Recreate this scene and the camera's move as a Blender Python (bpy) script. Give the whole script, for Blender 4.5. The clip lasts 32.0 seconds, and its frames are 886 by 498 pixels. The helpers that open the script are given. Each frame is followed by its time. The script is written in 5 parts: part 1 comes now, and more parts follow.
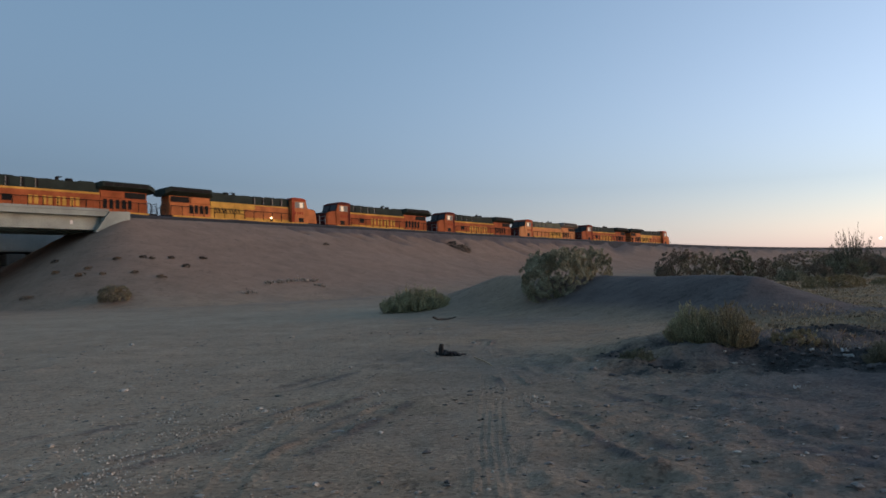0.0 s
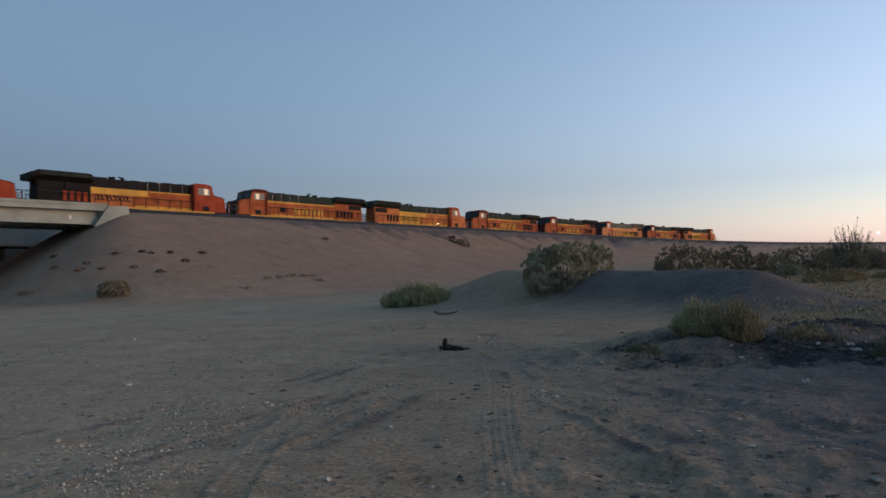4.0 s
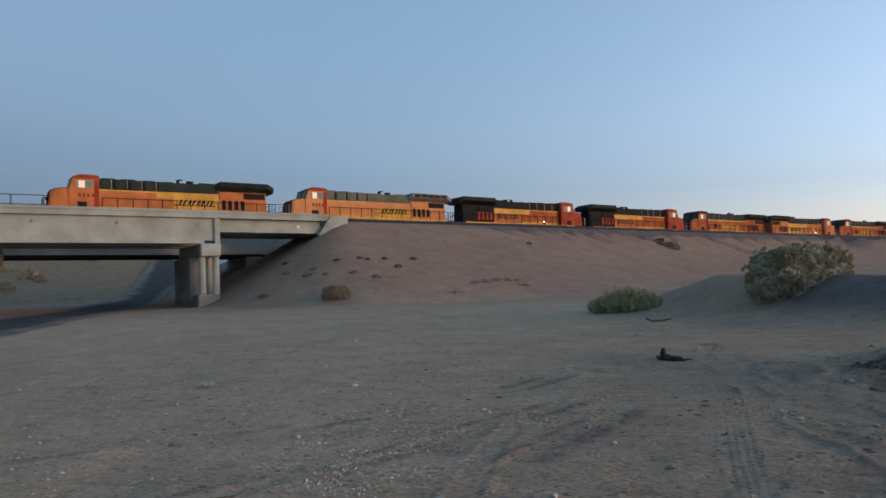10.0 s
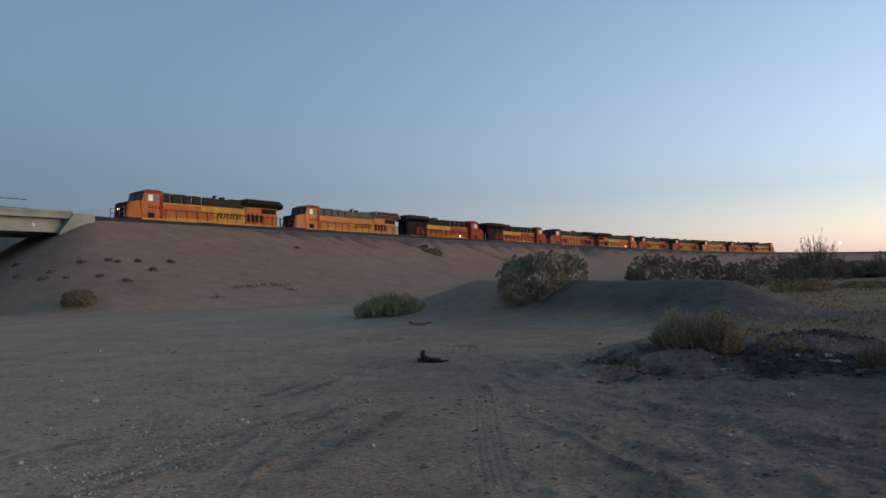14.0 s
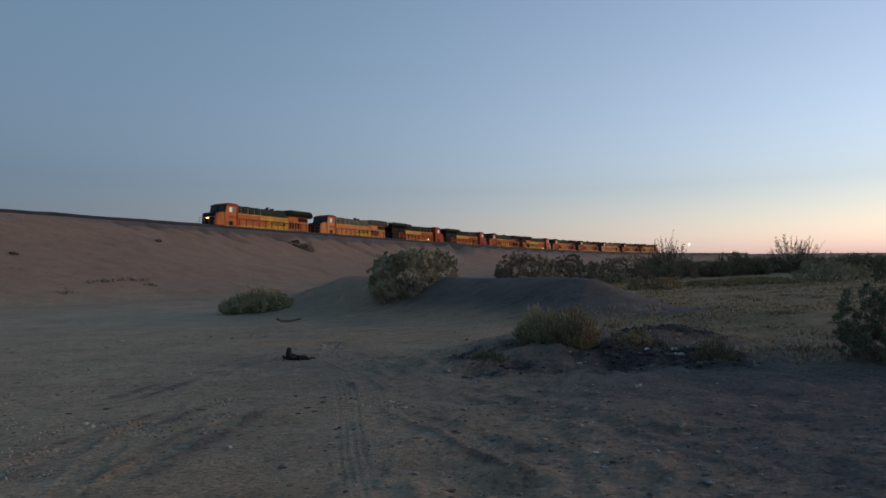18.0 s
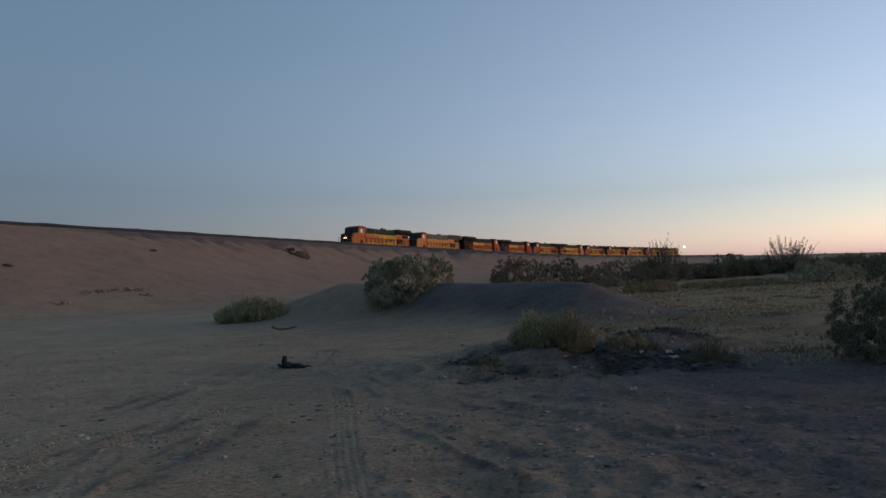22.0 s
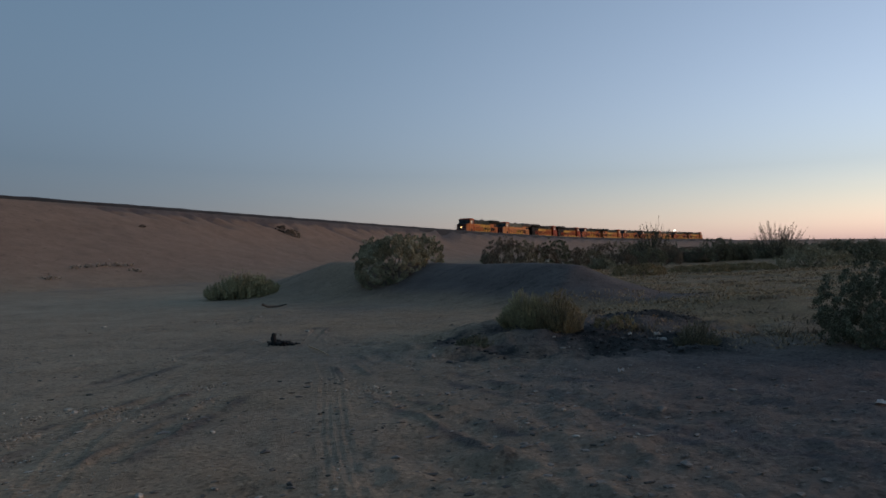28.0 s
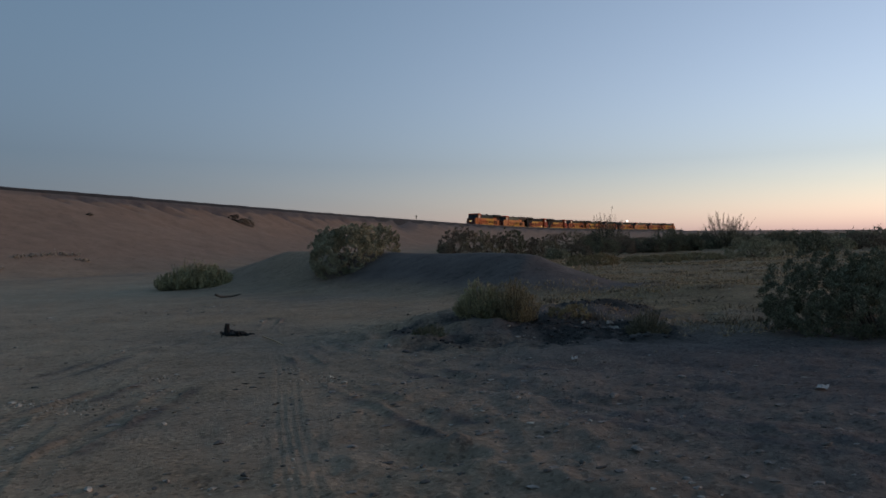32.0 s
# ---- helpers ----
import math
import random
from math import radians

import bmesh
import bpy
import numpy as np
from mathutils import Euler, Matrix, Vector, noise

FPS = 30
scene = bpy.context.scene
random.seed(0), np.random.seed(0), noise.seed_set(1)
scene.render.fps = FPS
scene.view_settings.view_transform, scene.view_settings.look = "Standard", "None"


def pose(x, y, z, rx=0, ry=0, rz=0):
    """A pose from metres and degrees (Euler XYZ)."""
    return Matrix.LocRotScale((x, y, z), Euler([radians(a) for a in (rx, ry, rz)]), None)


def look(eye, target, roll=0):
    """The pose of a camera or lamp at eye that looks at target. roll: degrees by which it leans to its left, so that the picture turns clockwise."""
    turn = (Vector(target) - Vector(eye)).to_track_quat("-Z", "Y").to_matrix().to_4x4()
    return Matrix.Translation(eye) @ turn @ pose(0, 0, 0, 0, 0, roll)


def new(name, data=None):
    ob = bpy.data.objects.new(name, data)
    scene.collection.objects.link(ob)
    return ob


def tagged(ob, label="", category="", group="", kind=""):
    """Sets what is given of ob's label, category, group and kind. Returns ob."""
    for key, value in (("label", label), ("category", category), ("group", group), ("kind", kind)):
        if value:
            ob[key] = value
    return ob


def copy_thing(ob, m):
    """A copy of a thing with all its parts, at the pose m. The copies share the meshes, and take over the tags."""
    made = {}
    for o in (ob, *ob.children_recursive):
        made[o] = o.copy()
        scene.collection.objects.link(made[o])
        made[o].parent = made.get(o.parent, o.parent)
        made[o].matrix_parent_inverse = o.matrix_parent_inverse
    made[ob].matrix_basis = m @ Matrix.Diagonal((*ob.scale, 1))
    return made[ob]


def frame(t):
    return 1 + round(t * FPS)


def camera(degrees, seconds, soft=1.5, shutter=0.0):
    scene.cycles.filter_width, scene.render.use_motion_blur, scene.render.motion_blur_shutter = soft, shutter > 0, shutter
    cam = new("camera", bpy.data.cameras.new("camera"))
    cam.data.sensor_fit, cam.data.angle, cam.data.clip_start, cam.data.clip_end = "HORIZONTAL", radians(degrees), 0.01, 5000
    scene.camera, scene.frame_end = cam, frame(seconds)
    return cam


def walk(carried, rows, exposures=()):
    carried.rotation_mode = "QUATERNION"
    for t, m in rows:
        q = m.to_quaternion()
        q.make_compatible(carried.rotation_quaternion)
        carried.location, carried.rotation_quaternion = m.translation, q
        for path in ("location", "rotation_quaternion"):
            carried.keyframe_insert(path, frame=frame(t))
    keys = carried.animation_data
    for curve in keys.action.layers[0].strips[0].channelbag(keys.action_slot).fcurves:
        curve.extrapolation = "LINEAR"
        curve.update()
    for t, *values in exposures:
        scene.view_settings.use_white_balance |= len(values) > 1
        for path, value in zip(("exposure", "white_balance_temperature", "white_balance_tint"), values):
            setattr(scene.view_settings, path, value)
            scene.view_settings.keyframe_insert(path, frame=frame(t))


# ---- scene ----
cam = camera(63.0, 32.0, soft=1.6, shutter=0.5)
# Held in the hand on one spot: it pans to the overpass and back along the embankment.
PATH = [
    (0.0, pose(0.168, -0.166, 1.745, 92.15, 2.32, -0.00)),
    (0.5, pose(0.119, -0.147, 1.743, 91.58, 1.94, 0.03)),
    (1.0, pose(0.124, -0.132, 1.738, 91.19, 2.33, 1.42)),
    (1.5, pose(0.124, -0.113, 1.739, 91.58, 1.80, 0.28)),
    (2.0, pose(0.112, -0.105, 1.735, 91.10, 2.15, -0.06)),
    (2.5, pose(0.078, -0.121, 1.722, 90.88, 2.27, -0.86)),
    (3.0, pose(0.052, -0.095, 1.734, 91.25, 2.54, -0.27)),
    (3.5, pose(0.040, -0.086, 1.730, 91.52, 2.39, -0.35)),
    (5.5, pose(0.048, -0.137, 1.740, 92.19, 2.24, 0.96)),
    (6.0, pose(0.026, -0.124, 1.737, 92.05, 2.17, 1.49)),
    (6.5, pose(-0.028, -0.153, 1.749, 92.16, 1.90, 4.44)),
    (7.0, pose(-0.055, -0.125, 1.747, 91.04, 3.49, 7.44)),
    (7.5, pose(-0.026, -0.091, 1.760, 92.22, 3.03, 11.33)),
    (8.0, pose(-0.012, -0.010, 1.762, 93.50, 1.98, 22.11)),
    (8.5, pose(-0.002, 0.060, 1.743, 92.82, 1.54, 26.53)),
    (9.0, pose(-0.054, 0.082, 1.756, 92.70, 0.99, 23.60)),
    (9.5, pose(-0.112, 0.086, 1.765, 93.06, 1.97, 18.34)),
    (10.0, pose(-0.167, 0.068, 1.785, 92.73, 2.44, 15.79)),
    (10.5, pose(-0.195, 0.113, 1.780, 92.65, 2.00, 12.05)),
    (11.0, pose(-0.192, 0.125, 1.779, 92.88, 1.53, 8.80)),
    (11.5, pose(-0.180, 0.133, 1.780, 92.46, 1.92, 5.78)),
    (12.0, pose(-0.171, 0.124, 1.786, 92.37, 1.71, 3.13)),
    (12.5, pose(-0.171, 0.113, 1.784, 92.70, 2.07, 2.33)),
    (13.0, pose(-0.149, 0.125, 1.785, 92.31, 2.24, 0.90)),
    (13.5, pose(-0.125, 0.139, 1.784, 92.46, 2.26, -1.07)),
    (15.5, pose(-0.061, 0.142, 1.776, 91.79, 2.32, -6.38)),
    (16.0, pose(-0.037, 0.145, 1.777, 91.91, 2.27, -8.91)),
    (16.5, pose(-0.027, 0.160, 1.779, 92.44, 2.15, -10.17)),
    (17.0, pose(-0.025, 0.156, 1.781, 92.43, 2.24, -10.86)),
    (17.5, pose(-0.027, 0.154, 1.778, 91.83, 1.94, -11.24)),
    (18.0, pose(-0.010, 0.166, 1.774, 91.72, 1.80, -12.44)),
    (18.5, pose(-0.008, 0.158, 1.776, 91.33, 1.84, -12.34)),
    (19.0, pose(0.001, 0.145, 1.783, 91.66, 2.10, -12.30)),
    (19.5, pose(0.009, 0.128, 1.777, 91.76, 2.55, -12.51)),
    (20.0, pose(0.020, 0.121, 1.776, 91.92, 2.24, -13.23)),
    (20.5, pose(0.014, 0.115, 1.777, 92.23, 2.17, -13.83)),
    (21.0, pose(0.014, 0.129, 1.781, 92.00, 2.47, -13.96)),
    (21.5, pose(0.023, 0.130, 1.772, 92.12, 2.55, -13.08)),
    (22.0, pose(0.018, 0.137, 1.783, 92.15, 2.60, -12.75)),
    (22.5, pose(0.019, 0.147, 1.772, 91.61, 2.54, -12.43)),
    (23.0, pose(0.020, 0.152, 1.768, 91.39, 2.52, -12.05)),
    (23.5, pose(0.030, 0.154, 1.769, 91.31, 2.58, -12.11)),
    (24.0, pose(0.036, 0.161, 1.767, 91.23, 2.82, -11.98)),
    (24.5, pose(0.033, 0.164, 1.769, 91.02, 2.82, -12.05)),
    (25.0, pose(0.047, 0.169, 1.759, 91.08, 2.52, -12.89)),
    (25.5, pose(0.029, 0.157, 1.773, 91.27, 2.37, -13.87)),
    (27.5, pose(0.016, 0.162, 1.774, 90.43, 1.33, -13.31)),
    (28.0, pose(0.025, 0.149, 1.769, 90.56, 1.79, -13.49)),
    (28.5, pose(0.019, 0.162, 1.760, 90.55, 1.62, -13.43)),
    (29.0, pose(0.015, 0.166, 1.765, 90.25, 1.43, -13.77)),
    (29.5, pose(0.014, 0.164, 1.769, 90.07, 1.40, -14.34)),
    (30.0, pose(0.009, 0.158, 1.769, 90.14, 1.25, -14.72)),
    (30.5, pose(0.017, 0.157, 1.759, 90.05, 1.74, -15.07)),
    (31.0, pose(0.024, 0.160, 1.756, 89.35, 1.94, -15.68)),
    (31.5, pose(0.028, 0.153, 1.757, 89.47, 1.59, -16.32)),
    (32.0, pose(0.023, 0.138, 1.765, 89.65, 1.67, -16.96)),
]
EXPOSURES = [(0.0, 4.92, 6600, 9), (6.0, 4.85, 6600, 9), (9.0, 5.27, 6600, 9), (13.0, 4.92, 6600, 9), (16.0, 4.64, 6600, 9), (20.0, 4.46, 6650, 9), (32.0, 4.34, 6650, 9)]
walk(cam, PATH, EXPOSURES)

# ---- light: a clear dusk, the sun just set behind the right shoulder, its glow on the horizon ----
SUN_AZ, SUN_EL = 76.0, -3.0        # degrees clockwise from +y, and above the horizon
GLOW_AZ, GLOW_EL = 98.0, 3.0       # the middle of the bright band that the set sun leaves
world = bpy.data.worlds.new("dusk_sky")
scene.world = world
world.use_nodes = True
wn = world.node_tree.nodes
sky = wn.new("ShaderNodeTexSky")
sky.sky_type = 'NISHITA'
sky.sun_disc = False
sky.sun_elevation = radians(SUN_EL)
sky.sun_rotation = radians(SUN_AZ)
sky.air_density, sky.dust_density, sky.ozone_density = 1.0, 0.3, 2.0
wn["Background"].inputs["Strength"].default_value = 0.2
haze = wn.new("ShaderNodeHueSaturation")       # the whole sky is paler than clean air would make it
haze.inputs["Saturation"].default_value = 0.56
world.node_tree.links.new(sky.outputs[0], haze.inputs["Color"])
rose = wn.new("ShaderNodeMixRGB")              # the even blue of the high air
rose.inputs["Fac"].default_value, rose.inputs["Color2"].default_value = 0.25, (0.0, 0.075, 0.132, 1)
world.node_tree.links.new(haze.outputs[0], rose.inputs["Color1"])
world.node_tree.links.new(rose.outputs[0], wn["Background"].inputs[0])

sun_data = bpy.data.lights.new("sun", 'SUN')
sun_data.energy, sun_data.angle, sun_data.color = 0.08, radians(30), (1.0, 0.60, 0.38)
sun = new("sun", sun_data)
sun.matrix_world = look((0, 0, 0), (-math.sin(radians(GLOW_AZ)), -math.cos(radians(GLOW_AZ)), -math.tan(radians(GLOW_EL))))
sun.location = (60, -20, 40)

# ---- materials ----
def material(name, colour, rough=0.8, metal=0.0, spread=0.25, scale=3.0, fine=40.0, bump=0.2, tint=None, island=0.0, spec=0.5):
    """Paint, steel, stone or leaf: a base colour with stains at a large scale, grain at a small one, and relief."""
    m = bpy.data.materials.new(name)
    m.use_nodes = True
    nt = m.node_tree
    n, ln = nt.nodes, nt.links
    b = n["Principled BSDF"]
    b.inputs["Roughness"].default_value, b.inputs["Metallic"].default_value = rough, metal
    b.inputs["Specular IOR Level"].default_value = spec
    co = n.new("ShaderNodeTexCoord")
    big, small = n.new("ShaderNodeTexNoise"), n.new("ShaderNodeTexNoise")
    big.inputs["Scale"].default_value, big.inputs["Detail"].default_value = scale, 6
    small.inputs["Scale"].default_value, small.inputs["Detail"].default_value = fine, 3
    for t in (big, small):
        ln.new(co.outputs["Object"], t.inputs["Vector"])
    ramp = n.new("ShaderNodeValToRGB")
    dark = tint or tuple(c * (1 - spread) for c in colour)
    light = tuple(min(1, c * (1 + 0.6 * spread)) for c in colour)
    ramp.color_ramp.elements[0].position, ramp.color_ramp.elements[0].color = 0.3, (*dark, 1)
    ramp.color_ramp.elements[1].position, ramp.color_ramp.elements[1].color = 0.68, (*light, 1)
    ln.new(big.outputs["Fac"], ramp.inputs["Fac"])
    mix = n.new("ShaderNodeMixRGB")
    mix.blend_type, mix.inputs["Fac"].default_value = 'MULTIPLY', 0.45
    gr = n.new("ShaderNodeValToRGB")
    gr.color_ramp.elements[0].position, gr.color_ramp.elements[0].color = 0.3, (0.62, 0.6, 0.58, 1)
    gr.color_ramp.elements[1].position = 0.6
    ln.new(small.outputs["Fac"], gr.inputs["Fac"])
    ln.new(ramp.outputs["Color"], mix.inputs["Color1"])
    ln.new(gr.outputs["Color"], mix.inputs["Color2"])
    last = mix.outputs["Color"]
    if island:
        geo, hsv, mr = n.new("ShaderNodeNewGeometry"), n.new("ShaderNodeHueSaturation"), n.new("ShaderNodeMapRange")
        mr.inputs["To Min"].default_value, mr.inputs["To Max"].default_value = 1 - island, 1 + island
        ln.new(geo.outputs["Random Per Island"], mr.inputs["Value"])
        ln.new(mr.outputs["Result"], hsv.inputs["Value"])
        ln.new(last, hsv.inputs["Color"])
        last = hsv.outputs["Color"]
    ln.new(last, b.inputs["Base Color"])
    if bump:
        bp = n.new("ShaderNodeBump")
        bp.inputs["Strength"].default_value, bp.inputs["Distance"].default_value = bump, 0.02
        ln.new(small.outputs["Fac"], bp.inputs["Height"])
        ln.new(bp.outputs["Normal"], b.inputs["Normal"])
    return m


def glowing(name, colour, strength):
    m = bpy.data.materials.new(name)
    m.use_nodes = True
    b = m.node_tree.nodes["Principled BSDF"]
    b.inputs["Base Color"].default_value = (*colour, 1)
    b.inputs["Emission Color"].default_value = (*colour, 1)
    b.inputs["Emission Strength"].default_value = strength
    return m


M_CONC = material("weathered_concrete", (0.34, 0.375, 0.33), 0.85, spread=0.22, scale=0.6, fine=14, bump=0.25)
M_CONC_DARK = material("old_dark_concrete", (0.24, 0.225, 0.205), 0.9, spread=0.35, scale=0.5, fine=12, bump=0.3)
M_CONC_PALE = material("pale_old_concrete", (0.56, 0.55, 0.50), 0.9, spread=0.2, scale=0.5, fine=12, bump=0.3)
M_PIER = material("brown_stained_concrete", (0.34, 0.25, 0.165), 0.9, spread=0.4, scale=0.9, fine=10, bump=0.3)
M_BALLAST = material("dark_ballast", (0.036, 0.032, 0.031), 0.95, spread=0.4, scale=0.8, fine=18, bump=0.8)
M_RAIL = material("rusty_rail_steel", (0.12, 0.075, 0.05), 0.55, 0.6, spread=0.35, scale=3, fine=30, bump=0.2)
M_TIE = material("sun_bleached_tie", (0.16, 0.13, 0.105), 0.9, spread=0.35, scale=4, fine=30, bump=0.4)
M_STEEL = material("galvanised_steel", (0.30, 0.30, 0.29), 0.5, 0.7, spread=0.25, scale=4, fine=40, bump=0.1)
M_ORANGE = material("weathered_orange_paint", (0.57, 0.195, 0.07), 0.5, spread=0.28, scale=0.7, fine=9, bump=0.06, spec=0.04)
M_ORANGE_DULL = material("faded_dusty_orange_paint", (0.43, 0.12, 0.045), 0.5, spread=0.35, scale=0.8, fine=9, bump=0.06, spec=0.04)
M_ORANGE_BRIGHT = material("fresh_orange_paint", (0.66, 0.28, 0.11), 0.5, spread=0.18, scale=0.6, fine=9, bump=0.05, spec=0.04)
M_YELLOW = material("dusty_yellow_paint", (0.72, 0.40, 0.085), 0.5, spread=0.28, scale=0.8, fine=9, bump=0.06, spec=0.04)
M_GREEN = material("faded_dark_green_paint", (0.026, 0.038, 0.031), 0.7, spread=0.35, scale=0.8, fine=10, bump=0.08, spec=0.15)
M_GREY_GREEN = material("dusty_grey_green_paint", (0.13, 0.14, 0.10), 0.7, spread=0.35, scale=0.8, fine=10, bump=0.08, spec=0.15)
M_BLACK = material("sooty_black_paint", (0.014, 0.0135, 0.013), 0.7, spread=0.4, scale=1.0, fine=12, bump=0.1, spec=0.15)
M_GREY_RAD = material("dusty_grey_radiator_paint", (0.22, 0.21, 0.19), 0.6, spread=0.3, scale=1.0, fine=16, bump=0.2)
M_RED = material("dark_red_orange_paint", (0.36, 0.065, 0.03), 0.5, spread=0.3, scale=0.9, fine=9, bump=0.06, spec=0.04)
M_MAROON = material("maroon_paint_and_shade", (0.13, 0.03, 0.022), 0.6, spread=0.3, scale=0.9, fine=9, bump=0.06, spec=0.04)
M_TRUCK = material("grimy_truck_steel", (0.055, 0.047, 0.04), 0.75, 0.3, spread=0.45, scale=2, fine=14, bump=0.4)
M_GLASS = material("dark_cab_glass", (0.03, 0.033, 0.036), 0.3, spread=0.1, scale=2, fine=5, bump=0.0, spec=0.25)
M_BLIND = material("dusty_window_surround", (0.30, 0.28, 0.22), 0.7, spread=0.2, scale=2, fine=8, bump=0.05, spec=0.2)
M_GLASS_LIT = glowing("lit_cab_window", (1.0, 0.86, 0.62), 0.004)
M_LAMP = glowing("lit_headlight", (1.0, 0.62, 0.28), 0.19)
M_STEP = glowing("lit_step_lamp", (1.0, 0.66, 0.34), 0.25)
M_MOON = glowing("pale_moon", (1.0, 0.93, 0.84), 0.09)
M_CHAR = material("charred_wood", (0.018, 0.016, 0.015), 0.9, spread=0.5, scale=8, fine=60, bump=0.8)
M_WOOD = material("dead_grey_wood", (0.12, 0.095, 0.075), 0.9, spread=0.4, scale=8, fine=60, bump=0.6)
M_STONE = material("pale_desert_stone", (0.34, 0.30, 0.25), 0.9, spread=0.4, scale=10, fine=60, bump=0.5, island=0.45)
M_GRIT = material("mixed_grit", (0.40, 0.345, 0.28), 0.95, spread=0.2, scale=10, fine=60, bump=0.0, island=0.75)
M_STONE_DARK = material("dark_clod", (0.19, 0.165, 0.145), 0.95, spread=0.4, scale=10, fine=60, bump=0.5, island=0.55)
M_ASH_CLOD = material("burnt_clod", (0.06, 0.053, 0.05), 0.95, spread=0.5, scale=10, fine=60, bump=0.5, island=0.6)
M_LITTER = material("white_litter", (0.75, 0.73, 0.70), 0.7, spread=0.12, scale=10, fine=50, bump=0.2)
M_LEAF_SALT = material("grey_green_saltbush_leaf", (0.40, 0.36, 0.24), 0.8, spread=0.35, scale=1.6, fine=14, bump=0.0, island=0.45, tint=(0.17, 0.16, 0.09))
M_LEAF_DARK = material("dark_green_shrub_leaf", (0.17, 0.165, 0.10), 0.8, spread=0.35, scale=1.6, fine=14, bump=0.0, island=0.45)
M_LEAF_PALE = material("pale_olive_brush_leaf", (0.46, 0.40, 0.22), 0.8, spread=0.3, scale=2.5, fine=14, bump=0.0, island=0.4, tint=(0.26, 0.23, 0.12))
M_LEAF_DRY = material("dry_straw_shrub_leaf", (0.36, 0.27, 0.14), 0.85, spread=0.35, scale=1.6, fine=14, bump=0.0, island=0.4, tint=(0.2, 0.16, 0.085))
M_LEAF_OLIVE = material("olive_brown_leaf", (0.27, 0.225, 0.14), 0.85, spread=0.3, scale=1.6, fine=14, bump=0.0, island=0.35)
M_STRAW = material("dry_straw", (0.46, 0.315, 0.175), 0.85, spread=0.25, scale=0.5, fine=14, bump=0.0, island=0.35)
M_LEAF_BROWN = material("brown_dead_shrub_twigs", (0.215, 0.165, 0.115), 0.9, spread=0.35, scale=1.6, fine=14, bump=0.0, island=0.4)
M_STEM = material("grey_brown_stem", (0.10, 0.08, 0.06), 0.9, spread=0.4, scale=6, fine=40, bump=0.3)


def ground_material():
    """Desert sand: pale blown sand on the bank, grey packed dirt near by, dry grass on the plain, ash round the burnt patch."""
    m = bpy.data.materials.new("desert_sand")
    m.use_nodes = True
    n, ln = m.node_tree.nodes, m.node_tree.links
    b = n["Principled BSDF"]
    b.inputs["Roughness"].default_value = 0.95
    b.inputs["Specular IOR Level"].default_value = 0.15
    co = n.new("ShaderNodeTexCoord")

    def tex(scale, detail=5, rough=0.55):
        t = n.new("ShaderNodeTexNoise")
        t.inputs["Scale"].default_value, t.inputs["Detail"].default_value, t.inputs["Roughness"].default_value = scale, detail, rough
        ln.new(co.outputs["Object"], t.inputs["Vector"])
        return t

    def ramp(src, *stops):
        r = n.new("ShaderNodeValToRGB")
        e = r.color_ramp.elements
        e[0].position, e[0].color = stops[0][0], (*stops[0][1], 1)
        e[1].position, e[1].color = stops[-1][0], (*stops[-1][1], 1)
        for p, c in stops[1:-1]:
            q = e.new(p)
            q.color = (*c, 1)
        ln.new(src, r.inputs["Fac"])
        return r.outputs["Color"]

    def blend(fac, a, c, mode='MIX'):
        x = n.new("ShaderNodeMixRGB")
        x.blend_type = mode
        if isinstance(fac, float):
            x.inputs["Fac"].default_value = fac
        else:
            ln.new(fac, x.inputs["Fac"])
        ln.new(a, x.inputs["Color1"])
        ln.new(c, x.inputs["Color2"])
        return x.outputs["Color"]

    def layer(name):
        a = n.new("ShaderNodeAttribute")
        a.attribute_name = name
        return a.outputs["Fac"]

    broad, mid, grit, sandy, clod = tex(0.11, 6), tex(0.9, 7, 0.62), tex(14.0, 6, 0.7), tex(0.35, 6), tex(3.2, 9, 0.72)
    sand = ramp(mid.outputs["Fac"], (0.3, (0.263, 0.176, 0.125)), (0.7, (0.323, 0.219, 0.157)))
    dirt = ramp(mid.outputs["Fac"], (0.28, (0.327, 0.234, 0.152)), (0.5, (0.383, 0.271, 0.178)), (0.72, (0.440, 0.315, 0.204)))
    grey = ramp(mid.outputs["Fac"], (0.3, (0.239, 0.188, 0.141)), (0.7, (0.327, 0.255, 0.190)))
    grass = ramp(mid.outputs["Fac"], (0.3, (0.123, 0.086, 0.047)), (0.5, (0.218, 0.156, 0.085)), (0.7, (0.289, 0.214, 0.121)))
    soil_and_shade = ramp(mid.outputs["Fac"], (0.3, (0.107, 0.088, 0.084)), (0.7, (0.162, 0.133, 0.122)))
    ash = ramp(mid.outputs["Fac"], (0.3, (0.02, 0.019, 0.019)), (0.75, (0.075, 0.068, 0.063)))
    patch = ramp(broad.outputs["Fac"], (0.42, (0, 0, 0)), (0.6, (1, 1, 1)))
    near = blend(patch, dirt, grey)
    c = blend(layer("sand"), near, sand)
    c = blend(layer("pale"), c, ramp(mid.outputs["Fac"], (0.3, (0.360, 0.267, 0.183)), (0.7, (0.458, 0.342, 0.239))))
    c = blend(layer("grass"), c, grass)
    c = blend(layer("dark"), c, soil_and_shade)
    # dark streaks put into the colour for the shade of small ridges
    turn = n.new("ShaderNodeMapping")
    turn.inputs["Rotation"].default_value, turn.inputs["Scale"].default_value = (0, 0, radians(28)), (0.9, 5.0, 1.0)
    streak = n.new("ShaderNodeTexNoise")
    streak.inputs["Scale"].default_value, streak.inputs["Detail"].default_value = 1.1, 7
    ln.new(co.outputs["Object"], turn.inputs["Vector"])
    ln.new(turn.outputs["Vector"], streak.inputs["Vector"])
